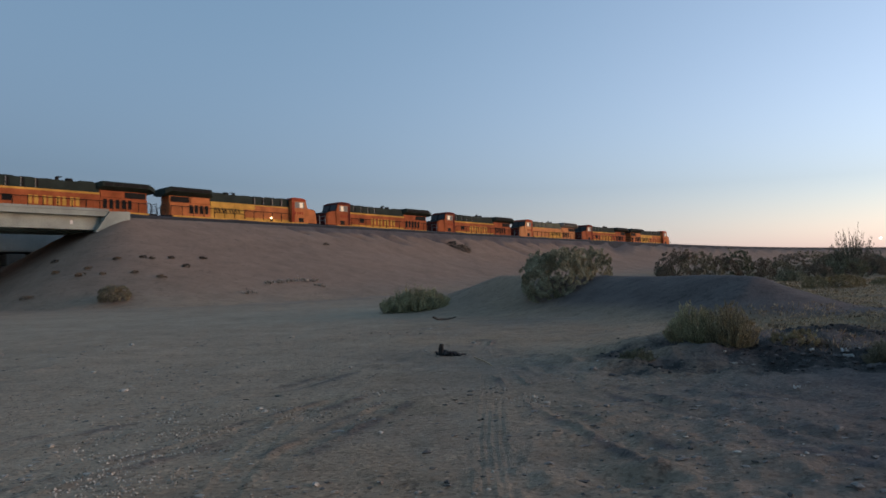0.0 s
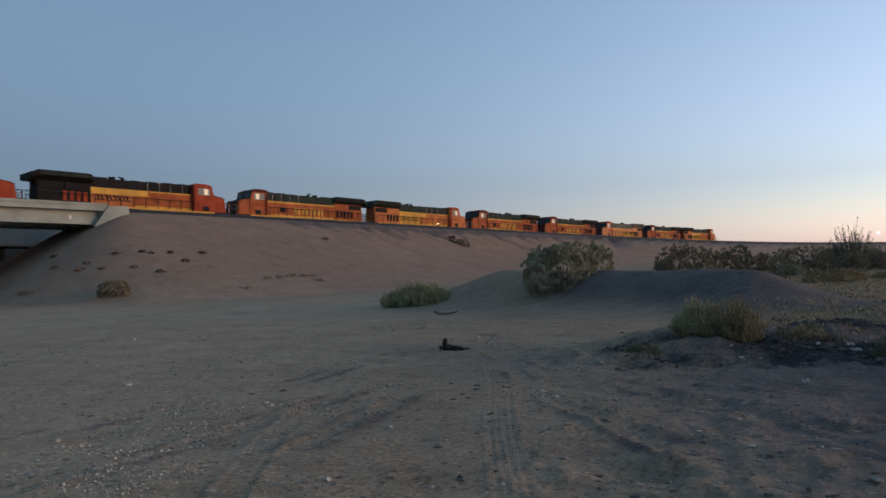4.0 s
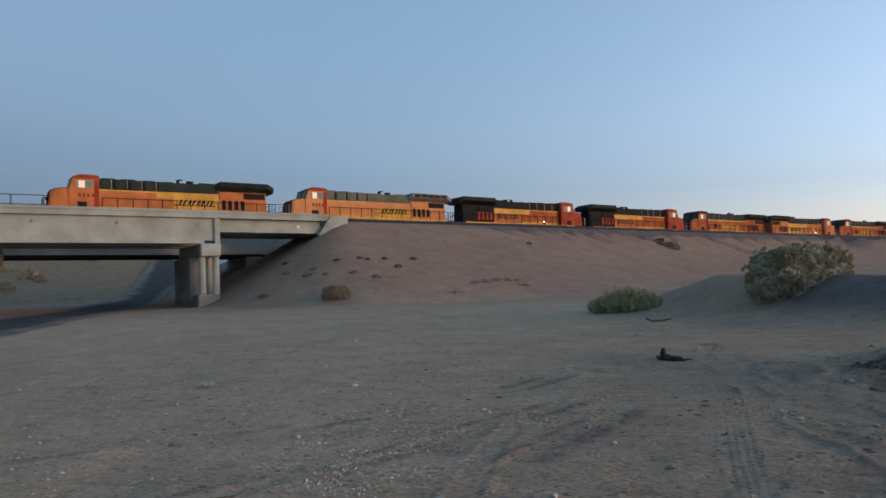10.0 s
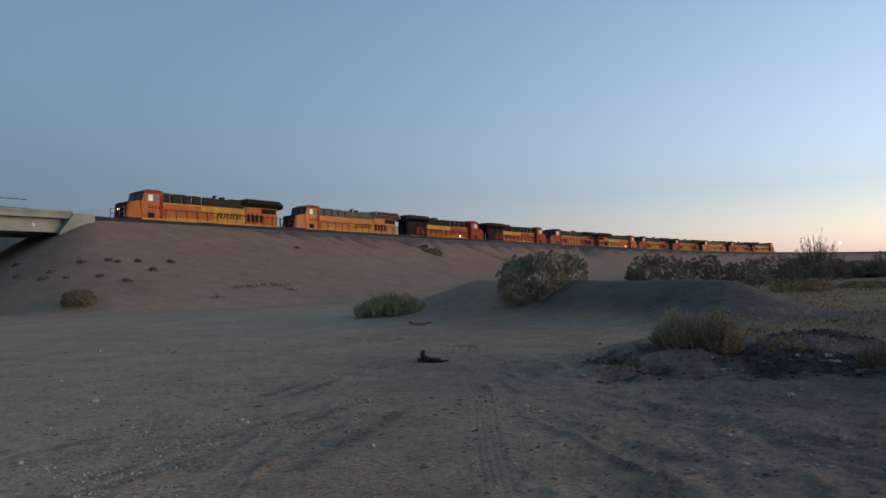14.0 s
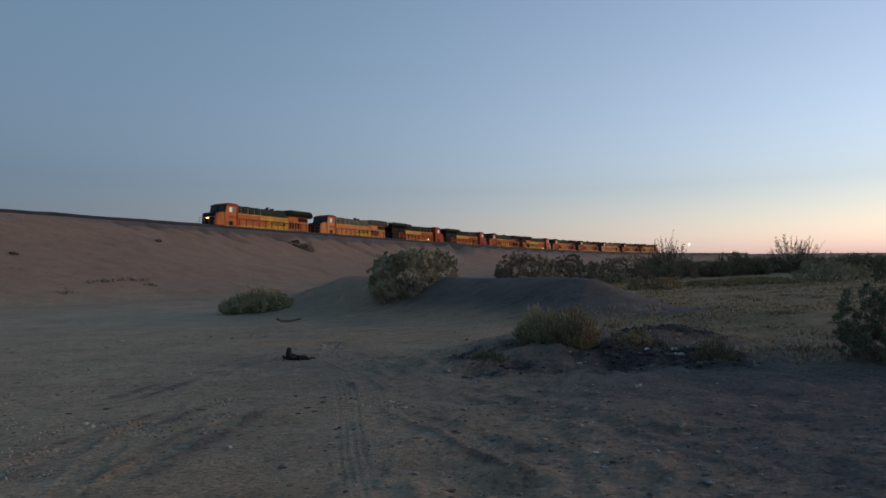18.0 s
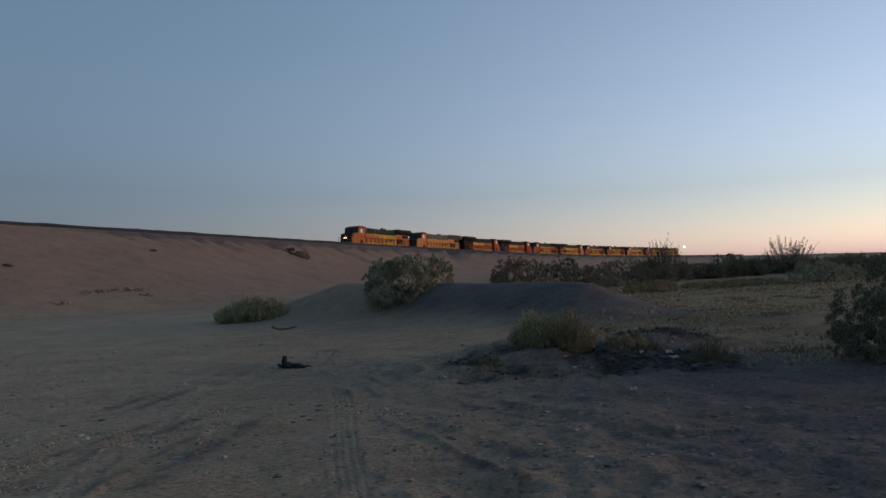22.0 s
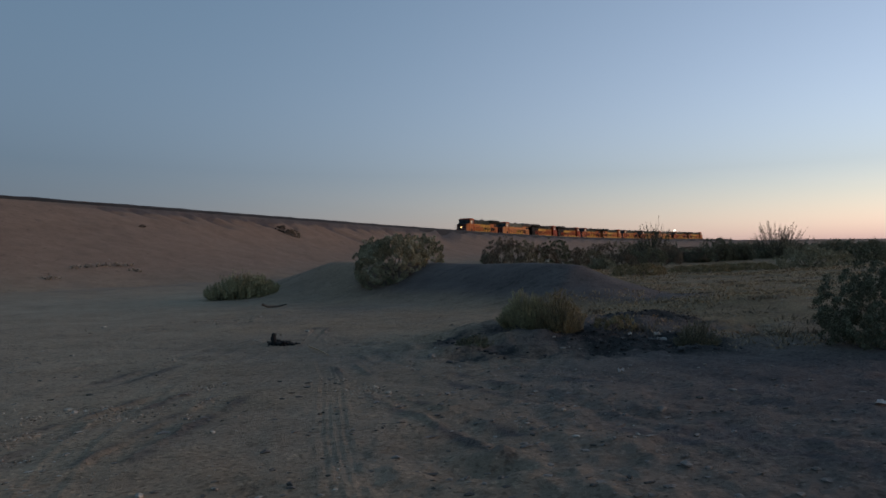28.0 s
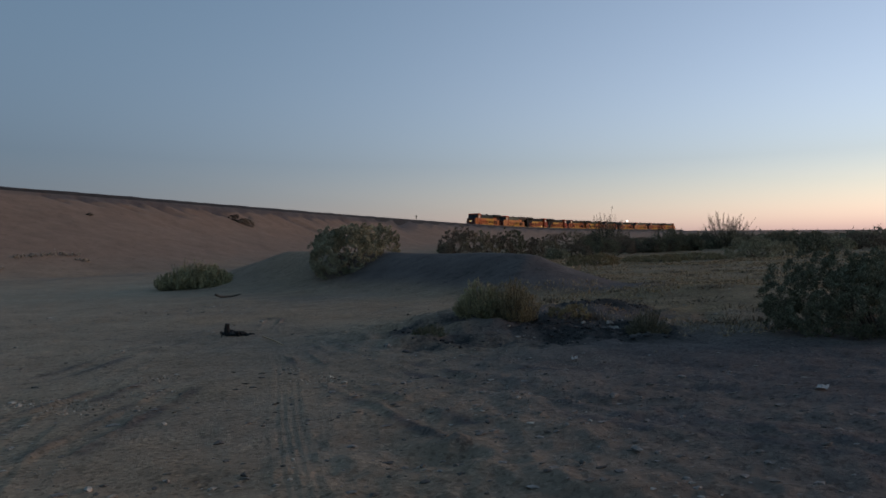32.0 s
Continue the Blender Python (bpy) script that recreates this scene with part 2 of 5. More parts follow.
    c = blend(0.22, c, ramp(streak.outputs["Fac"], (0.38, (0.48, 0.47, 0.48)), (0.43, (0.85, 0.85, 0.85)), (0.5, (0.95, 0.95, 0.95)), (0.7, (1, 1, 1))), 'MULTIPLY')
    edge = n.new("ShaderNodeMath")
    edge.operation = 'MULTIPLY_ADD'
    edge.inputs[1].default_value = 0.9
    ln.new(clod.outputs["Fac"], edge.inputs[0])
    ln.new(layer("ash"), edge.inputs[2])
    c = blend(ramp(edge.outputs[0], (0.74, (0, 0, 0)), (0.98, (1, 1, 1))), c, ash)
    c = blend(0.6, c, ramp(clod.outputs["Fac"], (0.36, (0.42, 0.4, 0.4)), (0.43, (0.93, 0.93, 0.93)), (0.7, (1, 1, 1))), 'MULTIPLY')
    c = blend(0.5, c, ramp(grit.outputs["Fac"], (0.3, (0.62, 0.61, 0.6)), (0.52, (1, 1, 1))), 'MULTIPLY')
    c = blend(0.35, c, ramp(sandy.outputs["Fac"], (0.35, (0.62, 0.6, 0.6)), (0.6, (1, 1, 1))), 'MULTIPLY')
    cell = n.new("ShaderNodeTexVoronoi")       # lumps and pebbles pressed into the dirt
    cell.inputs["Scale"].default_value = 26.0
    pick = n.new("ShaderNodeSeparateColor")
    ln.new(cell.outputs["Color"], pick.inputs[0])
    warp = n.new("ShaderNodeMixRGB")
    warp.blend_type, warp.inputs["Fac"].default_value = 'ADD', 0.12
    ln.new(co.outputs["Object"], warp.inputs["Color1"])
    ln.new(clod.outputs["Color"], warp.inputs["Color2"])
    ln.new(warp.outputs["Color"], cell.inputs["Vector"])
    lumps = blend(1.0, c, ramp(pick.outputs[0], (0.0, (0.45, 0.44, 0.43)), (0.2, (0.8, 0.8, 0.8)), (0.35, (1, 1, 1)), (0.9, (1.0, 1.0, 1.0)), (0.96, (1.45, 1.43, 1.38))), 'MULTIPLY')
    stony = n.new("ShaderNodeMath")
    stony.operation, stony.use_clamp = 'MULTIPLY', True
    ln.new(ramp(broad.outputs["Fac"], (0.35, (0.9, 0.9, 0.9)), (0.65, (0.45, 0.45, 0.45))), stony.inputs[0])
    smoothness = n.new("ShaderNodeMath")
    smoothness.operation, smoothness.inputs[0].default_value = 'SUBTRACT', 1.0
    ln.new(layer("sand"), smoothness.inputs[1])
    ln.new(smoothness.outputs[0], stony.inputs[1])
    c = blend(stony.outputs[0], c, lumps)
    ln.new(c, b.inputs["Base Color"])
    add = n.new("ShaderNodeMath")
    add.operation = 'ADD'
    ln.new(clod.outputs["Fac"], add.inputs[0])
    ln.new(grit.outputs["Fac"], add.inputs[1])
    bp = n.new("ShaderNodeBump")
    bp.inputs["Distance"].default_value = 0.12
    soft = n.new("ShaderNodeMapRange")        # blown sand is smoother than dirt
    soft.inputs["To Min"].default_value, soft.inputs["To Max"].default_value = 0.45, 0.14
    ln.new(layer("sand"), soft.inputs["Value"])
    ln.new(soft.outputs["Result"], bp.inputs["Strength"])
    ln.new(add.outputs[0], bp.inputs["Height"])
    ln.new(bp.outputs["Normal"], b.inputs["Normal"])
    return m


def road_material():
    """Worn asphalt, with sand drifted over its edges and thinly over the rest."""
    m = material("dusty_worn_asphalt", (0.036, 0.038, 0.043), 0.95, spec=0.15, spread=0.3, scale=0.5, fine=30, bump=0.3)
    n, ln = m.node_tree.nodes, m.node_tree.links
    b = n["Principled BSDF"]
    base = b.inputs["Base Color"].links[0].from_socket
    edge, drift, total, fac, mix = n.new("ShaderNodeAttribute"), n.new("ShaderNodeTexNoise"), n.new("ShaderNodeMath"), n.new("ShaderNodeValToRGB"), n.new("ShaderNodeMixRGB")
    edge.attribute_name = "edge"
    drift.inputs["Scale"].default_value, drift.inputs["Detail"].default_value = 0.45, 7
    co = n.new("ShaderNodeTexCoord")
    ln.new(co.outputs["Object"], drift.inputs["Vector"])
    total.operation = 'ADD'
    ln.new(edge.outputs["Fac"], total.inputs[0])
    ln.new(drift.outputs["Fac"], total.inputs[1])
    fac.color_ramp.elements[0].position, fac.color_ramp.elements[0].color = 0.74, (0.06, 0.06, 0.06, 1)
    fac.color_ramp.elements[1].position = 1.1
    half = n.new("ShaderNodeMath")
    half.operation, half.inputs[1].default_value = 'MULTIPLY', 0.72
    ln.new(total.outputs[0], half.inputs[0])
    ln.new(half.outputs[0], fac.inputs["Fac"])
    mix.inputs["Color2"].default_value = (0.17, 0.142, 0.112, 1)
    ln.new(fac.outputs["Color"], mix.inputs["Fac"])
    ln.new(base, mix.inputs["Color1"])
    ln.new(mix.outputs["Color"], b.inputs["Base Color"])
    return m


M_ROAD = road_material()
M_GROUND = ground_material()

# ---- the lie of the land ----
# The line runs straight past the camera: s metres along it, d metres away from the camera's foot.
LINE = radians(40.5)
ALONG, AWAY = (math.sin(LINE), math.cos(LINE)), (-math.cos(LINE), math.sin(LINE))
EDGE, NEAR_TRACK, FAR_TRACK = 63.2, 66.6, 74.6


def bend(s):
    """Far off the line bears away to the right: how much d falls with s."""
    u = np.clip(np.asarray(s, float) - 170, 0, None)
    return np.where(u < 280, -0.00042 * u * u, -0.00042 * (280 * 280 + 560 * (u - 280)))


def place(s, d, z=0.0):
    d = d + float(bend(s))
    return Vector((s * ALONG[0] + d * AWAY[0], s * ALONG[1] + d * AWAY[1], z))


def line_frame(s, d, z=0.0, pitch=0.0):
    """A pose with x along the line, y away from the camera."""
    veer = math.degrees(math.atan2(float(bend(s + 5) - bend(s - 5)), 10.0))
    return pose(*place(s, d, z), 0, -pitch, 90 - 40.5 + veer)


def crown(s):
    """The sight line over the bank's edge, as a height at the train: it falls from the overpass to the plain."""
    return 6.85 + 3.4 * np.exp(-((s + 30) / 150.0) ** 2)


def near_bed(s):
    return 1.6 + (crown(s) - 1.6) * EDGE / 73.7


def far_rail(s):
    return crown(s) - 1.62


def smooth(u):
    u = np.clip(u, 0, 1)
    return u * u * (3 - 2 * u)


def lattice(ix, iy, seed):
    h = (ix.astype(np.int64) * 374761393 + iy.astype(np.int64) * 668265263 + seed * 974711) & 0x7FFFFFFF
    h = ((h ^ (h >> 13)) * 1274126177) & 0x7FFFFFFF
    return ((h ^ (h >> 16)) & 0xFFFF) / 65535.0


def wave(x, y, size, seed=0):
    """Smooth value noise, -1 to 1, with lumps of that size in metres."""
    x, y = np.asarray(x, float) / size, np.asarray(y, float) / size
    ix, iy = np.floor(x), np.floor(y)
    fx, fy = smooth(x - ix), smooth(y - iy)
    a, b = lattice(ix, iy, seed), lattice(ix + 1, iy, seed)
    c, d = lattice(ix, iy + 1, seed), lattice(ix + 1, iy + 1, seed)
    return 2 * ((a * (1 - fx) + b * fx) * (1 - fy) + (c * (1 - fx) + d * fx) * fy) - 1


ROAD_BENDS = [(-6.0, -22.0), (-16.5, -2.5), (-28.7, 20.0), (-46.7, 53.0), (-60.0, 78.0), (-92.0, 124.0), (-150.0, 204.0), (-215.0, 300.0)]
ROAD_HALF = 4.1


def eased(bends, step=6.0, rounds=5):
    """A polyline with its corners eased."""
    pts = []
    for (ax, ay), (bx, by) in zip(bends, bends[1:]):
        n = max(2, int(math.hypot(bx - ax, by - ay) / step))
        pts += [(ax + (bx - ax) * i / n, ay + (by - ay) * i / n) for i in range(n)]
    p = np.array(pts + [bends[-1]])
    for _ in range(rounds):
        p[1:-1] = (p[:-2] + 2 * p[1:-1] + p[2:]) / 4
    return [tuple(q) for q in p.tolist()]


ROAD = eased(ROAD_BENDS)
BERM = [((-0.7, 40.0), 0.25), ((1.2, 39.0), 0.85), ((3.2, 36.3), 1.55), ((7.2, 31.2), 1.52), ((10.9, 24.4), 1.22), ((13.0, 22.4), 0.2)]


# washed-out gullies below the crest: s, d of the lower end, half width, depth
GULLIES = [(47.5, 60.0, 0.5, 0.35), (51.8, 60.6, 0.6, 0.4), (55.0, 59.5, 0.5, 0.4), (58.0, 60.5, 0.6, 0.4), (61.6, 59.6, 0.9, 0.75), (64.6, 60.0, 0.6, 0.55), (67.4, 60.8, 0.5, 0.4), (69.7, 60.9, 0.6, 0.5), (71.2, 58.4, 0.6, 0.75), (75.5, 60.5, 0.6, 0.4),
           (79.5, 60.0, 0.5, 0.4), (84.6, 56.8, 0.8, 0.6), (90.5, 60.2, 0.6, 0.4), (95.5, 59.6, 0.5, 0.4), (101.3, 60.4, 0.8, 0.6), (108.0, 60.0, 0.8, 0.5), (114.5, 60.0, 0.7, 0.5), (121.5, 56.8, 0.9, 0.6), (131.0, 60.0, 1.0, 0.6), (142.0, 59.0, 1.2, 0.7)]


# wheel lanes that fan out from the sand track by the fire
LANES = [[(1.2, 19.0), (0.3, 12.5), (-1.5, 7.2), (-2.9, 3.2)], [(1.0, 18.0), (-0.9, 11.5), (-3.4, 6.6), (-5.2, 3.6)], [(0.4, 19.0), (-2.2, 12.5), (-5.6, 7.6), (-8.0, 5.0)], [(1.3, 16.5), (2.1, 11.2), (3.6, 7.0), (5.2, 4.2)],
         [(1.9, 15.0), (3.5, 10.8), (5.9, 7.4), (8.0, 5.6)], [(1.7, 13.8), (2.7, 10.0), (4.4, 6.0), (5.6, 3.6)], [(2.4, 13.0), (4.6, 9.6), (7.6, 7.0), (10.5, 5.6)], [(1.1, 13.0), (1.5, 9.0), (2.4, 5.8), (3.2, 3.4)]]


def polyline(x, y, pts):
    """Distance from a polyline, and how far along it (in segments) the nearest point lies."""
    best, where = np.full(np.shape(x), 1e9), np.zeros(np.shape(x))
    for i, ((ax, ay), (bx, by)) in enumerate(zip(pts, pts[1:])):
        lx, ly = bx - ax, by - ay
        u = np.clip(((x - ax) * lx + (y - ay) * ly) / (lx * lx + ly * ly), 0, 1)
        r = np.hypot(x - ax - u * lx, y - ay - u * ly)
        where = np.where(r < best, i + u, where)
        best = np.minimum(best, r)
    return best, where


def hump(x, y, cx, cy, h, rx, ry=None, turn=0.0):
    c, s = math.cos(turn), math.sin(turn)
    u, v = ((x - cx) * c + (y - cy) * s) / rx, (-(x - cx) * s + (y - cy) * c) / (ry or rx)
    return h * np.exp(-(u * u + v * v))


def land(x, y):
    """Height of the ground, and the shares of blown sand, dry grass and ash at each point."""
    x, y = np.asarray(x, float), np.asarray(y, float)
    s, d = x * ALONG[0] + y * ALONG[1], x * AWAY[0] + y * AWAY[1]
    d = d - bend(s)
    r = np.hypot(x, y)
    base = 0.65 * smooth((d - 18) / 46) + 0.55 * smooth((d - 66) / 22)
    base = base + 0.112 * np.clip(d - 95, 0, 190) * smooth((110 - s) / 90)
    base = base + 0.5 * smooth((s - 40) / 80) * smooth((d + 10) / 60) + 0.7 * smooth((r - 150) / 500)
    road_r, _ = polyline(x, y, ROAD)
    off_road = smooth((road_r - ROAD_HALF - 0.3) / 3.0)
    # embankment: sand slope, open gap for the overpass, rills under the crest
    lift = np.maximum(smooth((s - 16.5) / 15.5) * 0.35 + 0.65 * np.clip((s - 17.0) / 14.0, 0, 1), np.clip((-5.5 + 7.0 * smooth((d - 64) / 8) - s) / 13.0, 0, 1))
    foot = 41.0 + 3.0 * smooth((s - 60) / 60) + 1.5 * wave(s, 0 * s, 23, 4)
    u = np.clip((d - foot) / (EDGE - foot), 0, 1)
    power = 1.30 + 0.9 * smooth((s - 42) / 40)
    rise = u ** power
    back = 1 - np.clip((d - 79.6) / 17.0, 0, 1)
    top = np.where(d < 70.6, near_bed(s) - 0.42, np.minimum(near_bed(s) - 0.42, far_rail(s) - 0.5))
    share = 1 - np.clip(((1 - rise) ** 2.6 + (1 - lift) ** 2.6) ** (1 / 2.6), 0, 1)
    share = np.minimum(share, back)
    z = base + (top - base) * share
    slope = np.clip(share * 4, 0, 1) * (1 - smooth((d - (EDGE - 0.6)) / 0.6))
    rill = np.abs(wave(s + 0.35 * (d - EDGE) + 1.2 * wave(s, d, 6, 11), 0.08 * d, 3.1, 7))
    z = z - slope * smooth((s - 48) / 12) * smooth((u - 0.45) / 0.3) * smooth((EDGE - 0.9 - d) / 1.6) * 0.16 * np.clip(1 - 2.2 * rill, 0, 1)
    gully = np.zeros(np.shape(s))
    for gs, gd, gw, gh in GULLIES:
        run = np.clip((EDGE + 0.3 - d) / (EDGE + 0.3 - gd), 0, 1.3)
        mid = gs + 0.7 * wave(d, 0 * d + gs, 3.0, 17) + 0.75 * np.clip(EDGE - d, 0, 9)
        gully = np.maximum(gully, gh * 2.0 * np.exp(-np.abs(s - mid) / (0.5 * gw * (1.15 - 0.5 * run))) * smooth((1.15 - run) / 0.5) * smooth((EDGE + 0.2 - d) / 0.9))
    gully = np.minimum(gully, 0.85)
    z = z - slope * gully
    z = z + slope * (0.08 * wave(x, y, 5, 3) + 0.025 * wave(x, y, 1.7, 5))
    # berm of pushed-up earth, hummocks round the burnt patch
    br, bw = polyline(x, y, [p for p, _ in BERM])
    bh = np.interp(bw, np.arange(len(BERM)), [h for _, h in BERM])
    berm = bh * np.exp(-(br / 2.6) ** 2) * (1 + 0.06 * wave(x, y, 2.6, 8))
    z = z + berm
    z = z + hump(x, y, 4.9, 13.8, 0.25, 2.2, 1.6, -0.3) + hump(x, y, 8.2, 14.6, 0.34, 1.2, 0.8, 0.6) + hump(x, y, 6.2, 15.8, 0.22, 2.2)
    z = z + 0.10 * smooth(hump(x, y, 6.0, 13.6, 1.0, 3.6, 2.4) / 0.6) * (wave(x, y, 0.8, 51) + 0.8 * wave(x, y, 0.36, 52) + 0.5 * wave(x, y, 0.17, 53))
    z = z + hump(x, y, 13.5, 17.5, 0.35, 4.0) + hump(x, y, 1.65, 6.05, -0.10, 0.42, 0.2, -0.3) + hump(x, y, 1.95, 6.35, 0.07, 0.3, 0.14, -0.3)
    # unevenness of the open ground
    open_ground = off_road * (1 - np.clip(share * 3, 0, 1))
    z = z + open_ground * (0.05 * wave(x, y, 4.5, 1) + 0.03 * wave(x, y, 1.3, 2) + 0.012 * wave(x, y, 0.45, 6) + 0.006 * wave(x, y, 0.16, 9))
    rough_right = smooth((x - 0.4 * y + 3.5) / 3.0) * smooth((16 - r) / 5)
    z = z + rough_right * (0.030 * wave(0.8 * x + 0.6 * y, (0.8 * y - 0.6 * x) * 0.3, 0.33, 12) + 0.018 * wave(x, y, 0.2, 13) + 0.016 * wave(x, y, 0.11, 14))
    # wheel ruts, with the tread's ribs
    for pts, half, ribs in (([(0.50, 4.4), (0.60, 7.5), (0.86, 11.0), (0.92, 14.6)], 0.16, 4), ([(-1.6, 3.4), (-1.9, 8.0), (-1.2, 14.0), (1.0, 24.0)], 0.16, 0), ([(-3.6, 4.0), (-4.0, 9.0), (-2.8, 16.0)], 0.18, 0)):
        rr, _ = polyline(x, y, pts)
        inside = np.clip((half - rr) / 0.03, 0, 1)
        z = z - inside * (0.002 if ribs else 0.007) + np.exp(-((rr - half - 0.03) / 0.03) ** 2) * (0.003 if ribs else 0.004)
        if ribs:
            z = z + inside * 0.0022 * np.cos(rr / half * math.pi * ribs) * (0.7 + 0.5 * wave(x, y, 0.7, 95))
    # lane rims coloured darker: loose soil, and the shade of their small ledges
    scuff_shade = np.zeros(np.shape(x))
    for k, pts in enumerate(LANES):
        rr, along = polyline(x, y, pts)
        worn = smooth(0.35 + 1.1 * wave(along * 3.1 + 9 * k, 0.6 * rr, 1.0, 55))
        edge = np.exp(-((rr - 0.19 - 0.05 * wave(x, y, 0.5, 56 + k)) / 0.05) ** 2) * np.clip(0.35 + wave(x, y, 0.28, 66 + k), 0, 1)
        z = z + worn * (0.034 * edge - 0.012 * smooth((0.17 - rr) / 0.05))
        scuff_shade = np.maximum(scuff_shade, worn * np.clip(np.exp(-((rr - 0.24) / 0.09) ** 2) * (0.4 + 1.2 * wave(x, y, 0.35, 76 + k)), 0, 1))
    sand = np.clip(share * 3, 0, 1) * 0.95 + 0.55 * smooth((r - 24) / 14) * smooth((d - 8) / 18)
    sand = np.clip(np.maximum(sand, 0.75 * np.clip(berm * 1.6, 0, 1) * smooth((bw - 2.3) / 0.8)), 0, 1)
    grass = smooth((x - 0.27 * y) / 3.6) * smooth((r - 11.5) / 5.0) * smooth((52 - d) / 10) * (0.75 + 0.25 * wave(x, y, 3, 15)) * (1 - 0.9 * smooth((berm - 0.3) / 0.4))
    grass = np.maximum(grass, 0.6 * smooth((d - 92) / 8))
    blot = 0.8 * wave(x, y, 1.1, 21) + 0.5 * wave(x, y, 0.4, 22)
    burn = np.maximum.reduce([hump(x, y, 6.5, 12.6, 0.85, 1.9, 1.1, -0.5), hump(x, y, 6.4, 11.8, 0.9, 1.5, 0.6, -0.45), hump(x, y, 4.0, 13.9, 0.5, 1.5, 0.7), hump(x, y, 8.2, 14.9, 0.7, 1.8, 1.0, -0.5), hump(x, y, 5.0, 11.8, 0.48, 2.8, 1.0, -0.3), hump(x, y, 4.4, 17.6, 0.30, 1.6, 0.8)])
    ash = np.clip(burn + 0.22 * blot * smooth(burn / 0.3), 0, 1)
    # the berm's two ends take a little of this dark tone as well
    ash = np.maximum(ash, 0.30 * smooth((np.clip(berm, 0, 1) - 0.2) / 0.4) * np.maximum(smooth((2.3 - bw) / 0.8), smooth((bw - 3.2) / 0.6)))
    # near ground gets darker towards the right foreground
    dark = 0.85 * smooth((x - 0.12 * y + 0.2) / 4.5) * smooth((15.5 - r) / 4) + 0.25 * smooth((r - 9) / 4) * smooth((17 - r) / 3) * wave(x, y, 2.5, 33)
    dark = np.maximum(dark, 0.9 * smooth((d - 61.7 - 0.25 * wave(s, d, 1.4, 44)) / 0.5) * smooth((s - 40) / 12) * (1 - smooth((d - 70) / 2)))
    # gullies darkened in colour as well: darker earth plus the shade inside them
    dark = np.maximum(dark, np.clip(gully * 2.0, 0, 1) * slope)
    dark = np.maximum(dark, 0.95 * smooth((hump(x, y, 6.4, 13.4, 1.0, 3.4, 2.2, -0.25) + 0.3 * blot - 0.15) / 0.55))
    # berm darker towards its right end
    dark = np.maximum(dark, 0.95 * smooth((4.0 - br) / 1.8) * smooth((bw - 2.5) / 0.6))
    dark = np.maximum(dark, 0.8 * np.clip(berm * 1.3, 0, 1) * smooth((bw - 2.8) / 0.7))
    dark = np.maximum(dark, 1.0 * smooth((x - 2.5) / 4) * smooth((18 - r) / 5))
    dark = np.clip(np.maximum(dark, 0.0) + 0.7 * scuff_shade, 0, 1)
    # and paler towards the left
    pale = (1 - 0.6 * scuff_shade) * smooth((-x + 0.05 * y - 0.2) / 5.0) * smooth((62 - r) / 24)
    return z, sand, np.clip(grass, 0, 1) * (1 - np.clip(share * 3, 0, 1)), ash, np.clip(dark, 0, 1), pale


def level(x, y):
    return float(land(np.array([x]), np.array([y]))[0][0])


def sheet():
    """One sheet of ground to the horizon, finest where the camera looks."""
    fine = np.radians(np.concatenate([np.arange(-62, 1.9, 0.24), np.arange(2.0, 7.6, 0.07), np.arange(7.7, 56.01, 0.24)]))
    rest = np.radians(np.concatenate([np.arange(58, 180, 4), np.arange(180, 298, 4)]))
    az = np.concatenate([fine, rest])
    rad = [0.6]
    while rad[-1] < 4200:
        rad.append(rad[-1] * (1.0105 if rad[-1] < 22 else 1.0125 if rad[-1] < 66 else 1.0075 if rad[-1] < 130 else 1.05))
    rad = np.array(rad)
    a, r = np.meshgrid(az, rad)
    x, y = (r * np.sin(a)).ravel(), (r * np.cos(a)).ravel()
    z, sand, grass, ash, dark, pale = land(x, y)
    co = np.column_stack([x, y, z])
    na, nr = len(az), len(rad)
    i, j = np.meshgrid(np.arange(na), np.arange(nr - 1))
    k = (i + 1) % na
    quads = np.stack([j * na + i, j * na + k, (j + 1) * na + k, (j + 1) * na + i], -1).reshape(-1, 4)
    centre = len(co)
    co = np.vstack([co, [[0, 0, float(z[:na].mean())]]])
    me = bpy.data.meshes.new("ground")
    tris = np.array([[centre, (q + 1) % na, q] for q in range(na)])
    nv, nq, n3 = len(co), len(quads), len(tris)
    me.vertices.add(nv)
    me.vertices.foreach_set("co", co.ravel())
    me.loops.add(nq * 4 + n3 * 3)
    me.loops.foreach_set("vertex_index", np.concatenate([quads.ravel(), tris.ravel()]).astype(np.int32))
    me.polygons.add(nq + n3)
    me.polygons.foreach_set("loop_start", np.concatenate([np.arange(nq) * 4, nq * 4 + np.arange(n3) * 3]).astype(np.int32))
    me.update(calc_edges=True)
    me.polygons.foreach_set("use_smooth", np.ones(nq + n3, bool))
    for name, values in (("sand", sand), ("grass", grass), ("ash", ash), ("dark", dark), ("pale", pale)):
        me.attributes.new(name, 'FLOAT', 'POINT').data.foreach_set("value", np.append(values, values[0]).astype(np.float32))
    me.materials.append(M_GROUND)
    return tagged(new("ground", me), "pale desert sand and packed dirt with wheel ruts", "ground", kind="structure")


sheet()

# ---- mesh tools ----
def part(name, bm, mat, parent=None, label="", smooth_faces=False):
    """One mesh object out of a bmesh, under a thing or a part of it."""
    me = bpy.data.meshes.new(name)
    if smooth_faces:
        for f in bm.faces:
            f.smooth = True
    bm.to_mesh(me)
    bm.free()
    for m in (mat if isinstance(mat, (list, tuple)) else [mat]):
        me.materials.append(m)
    ob = new(name, me)
    if parent:
        ob.parent = parent
    return tagged(ob, label)


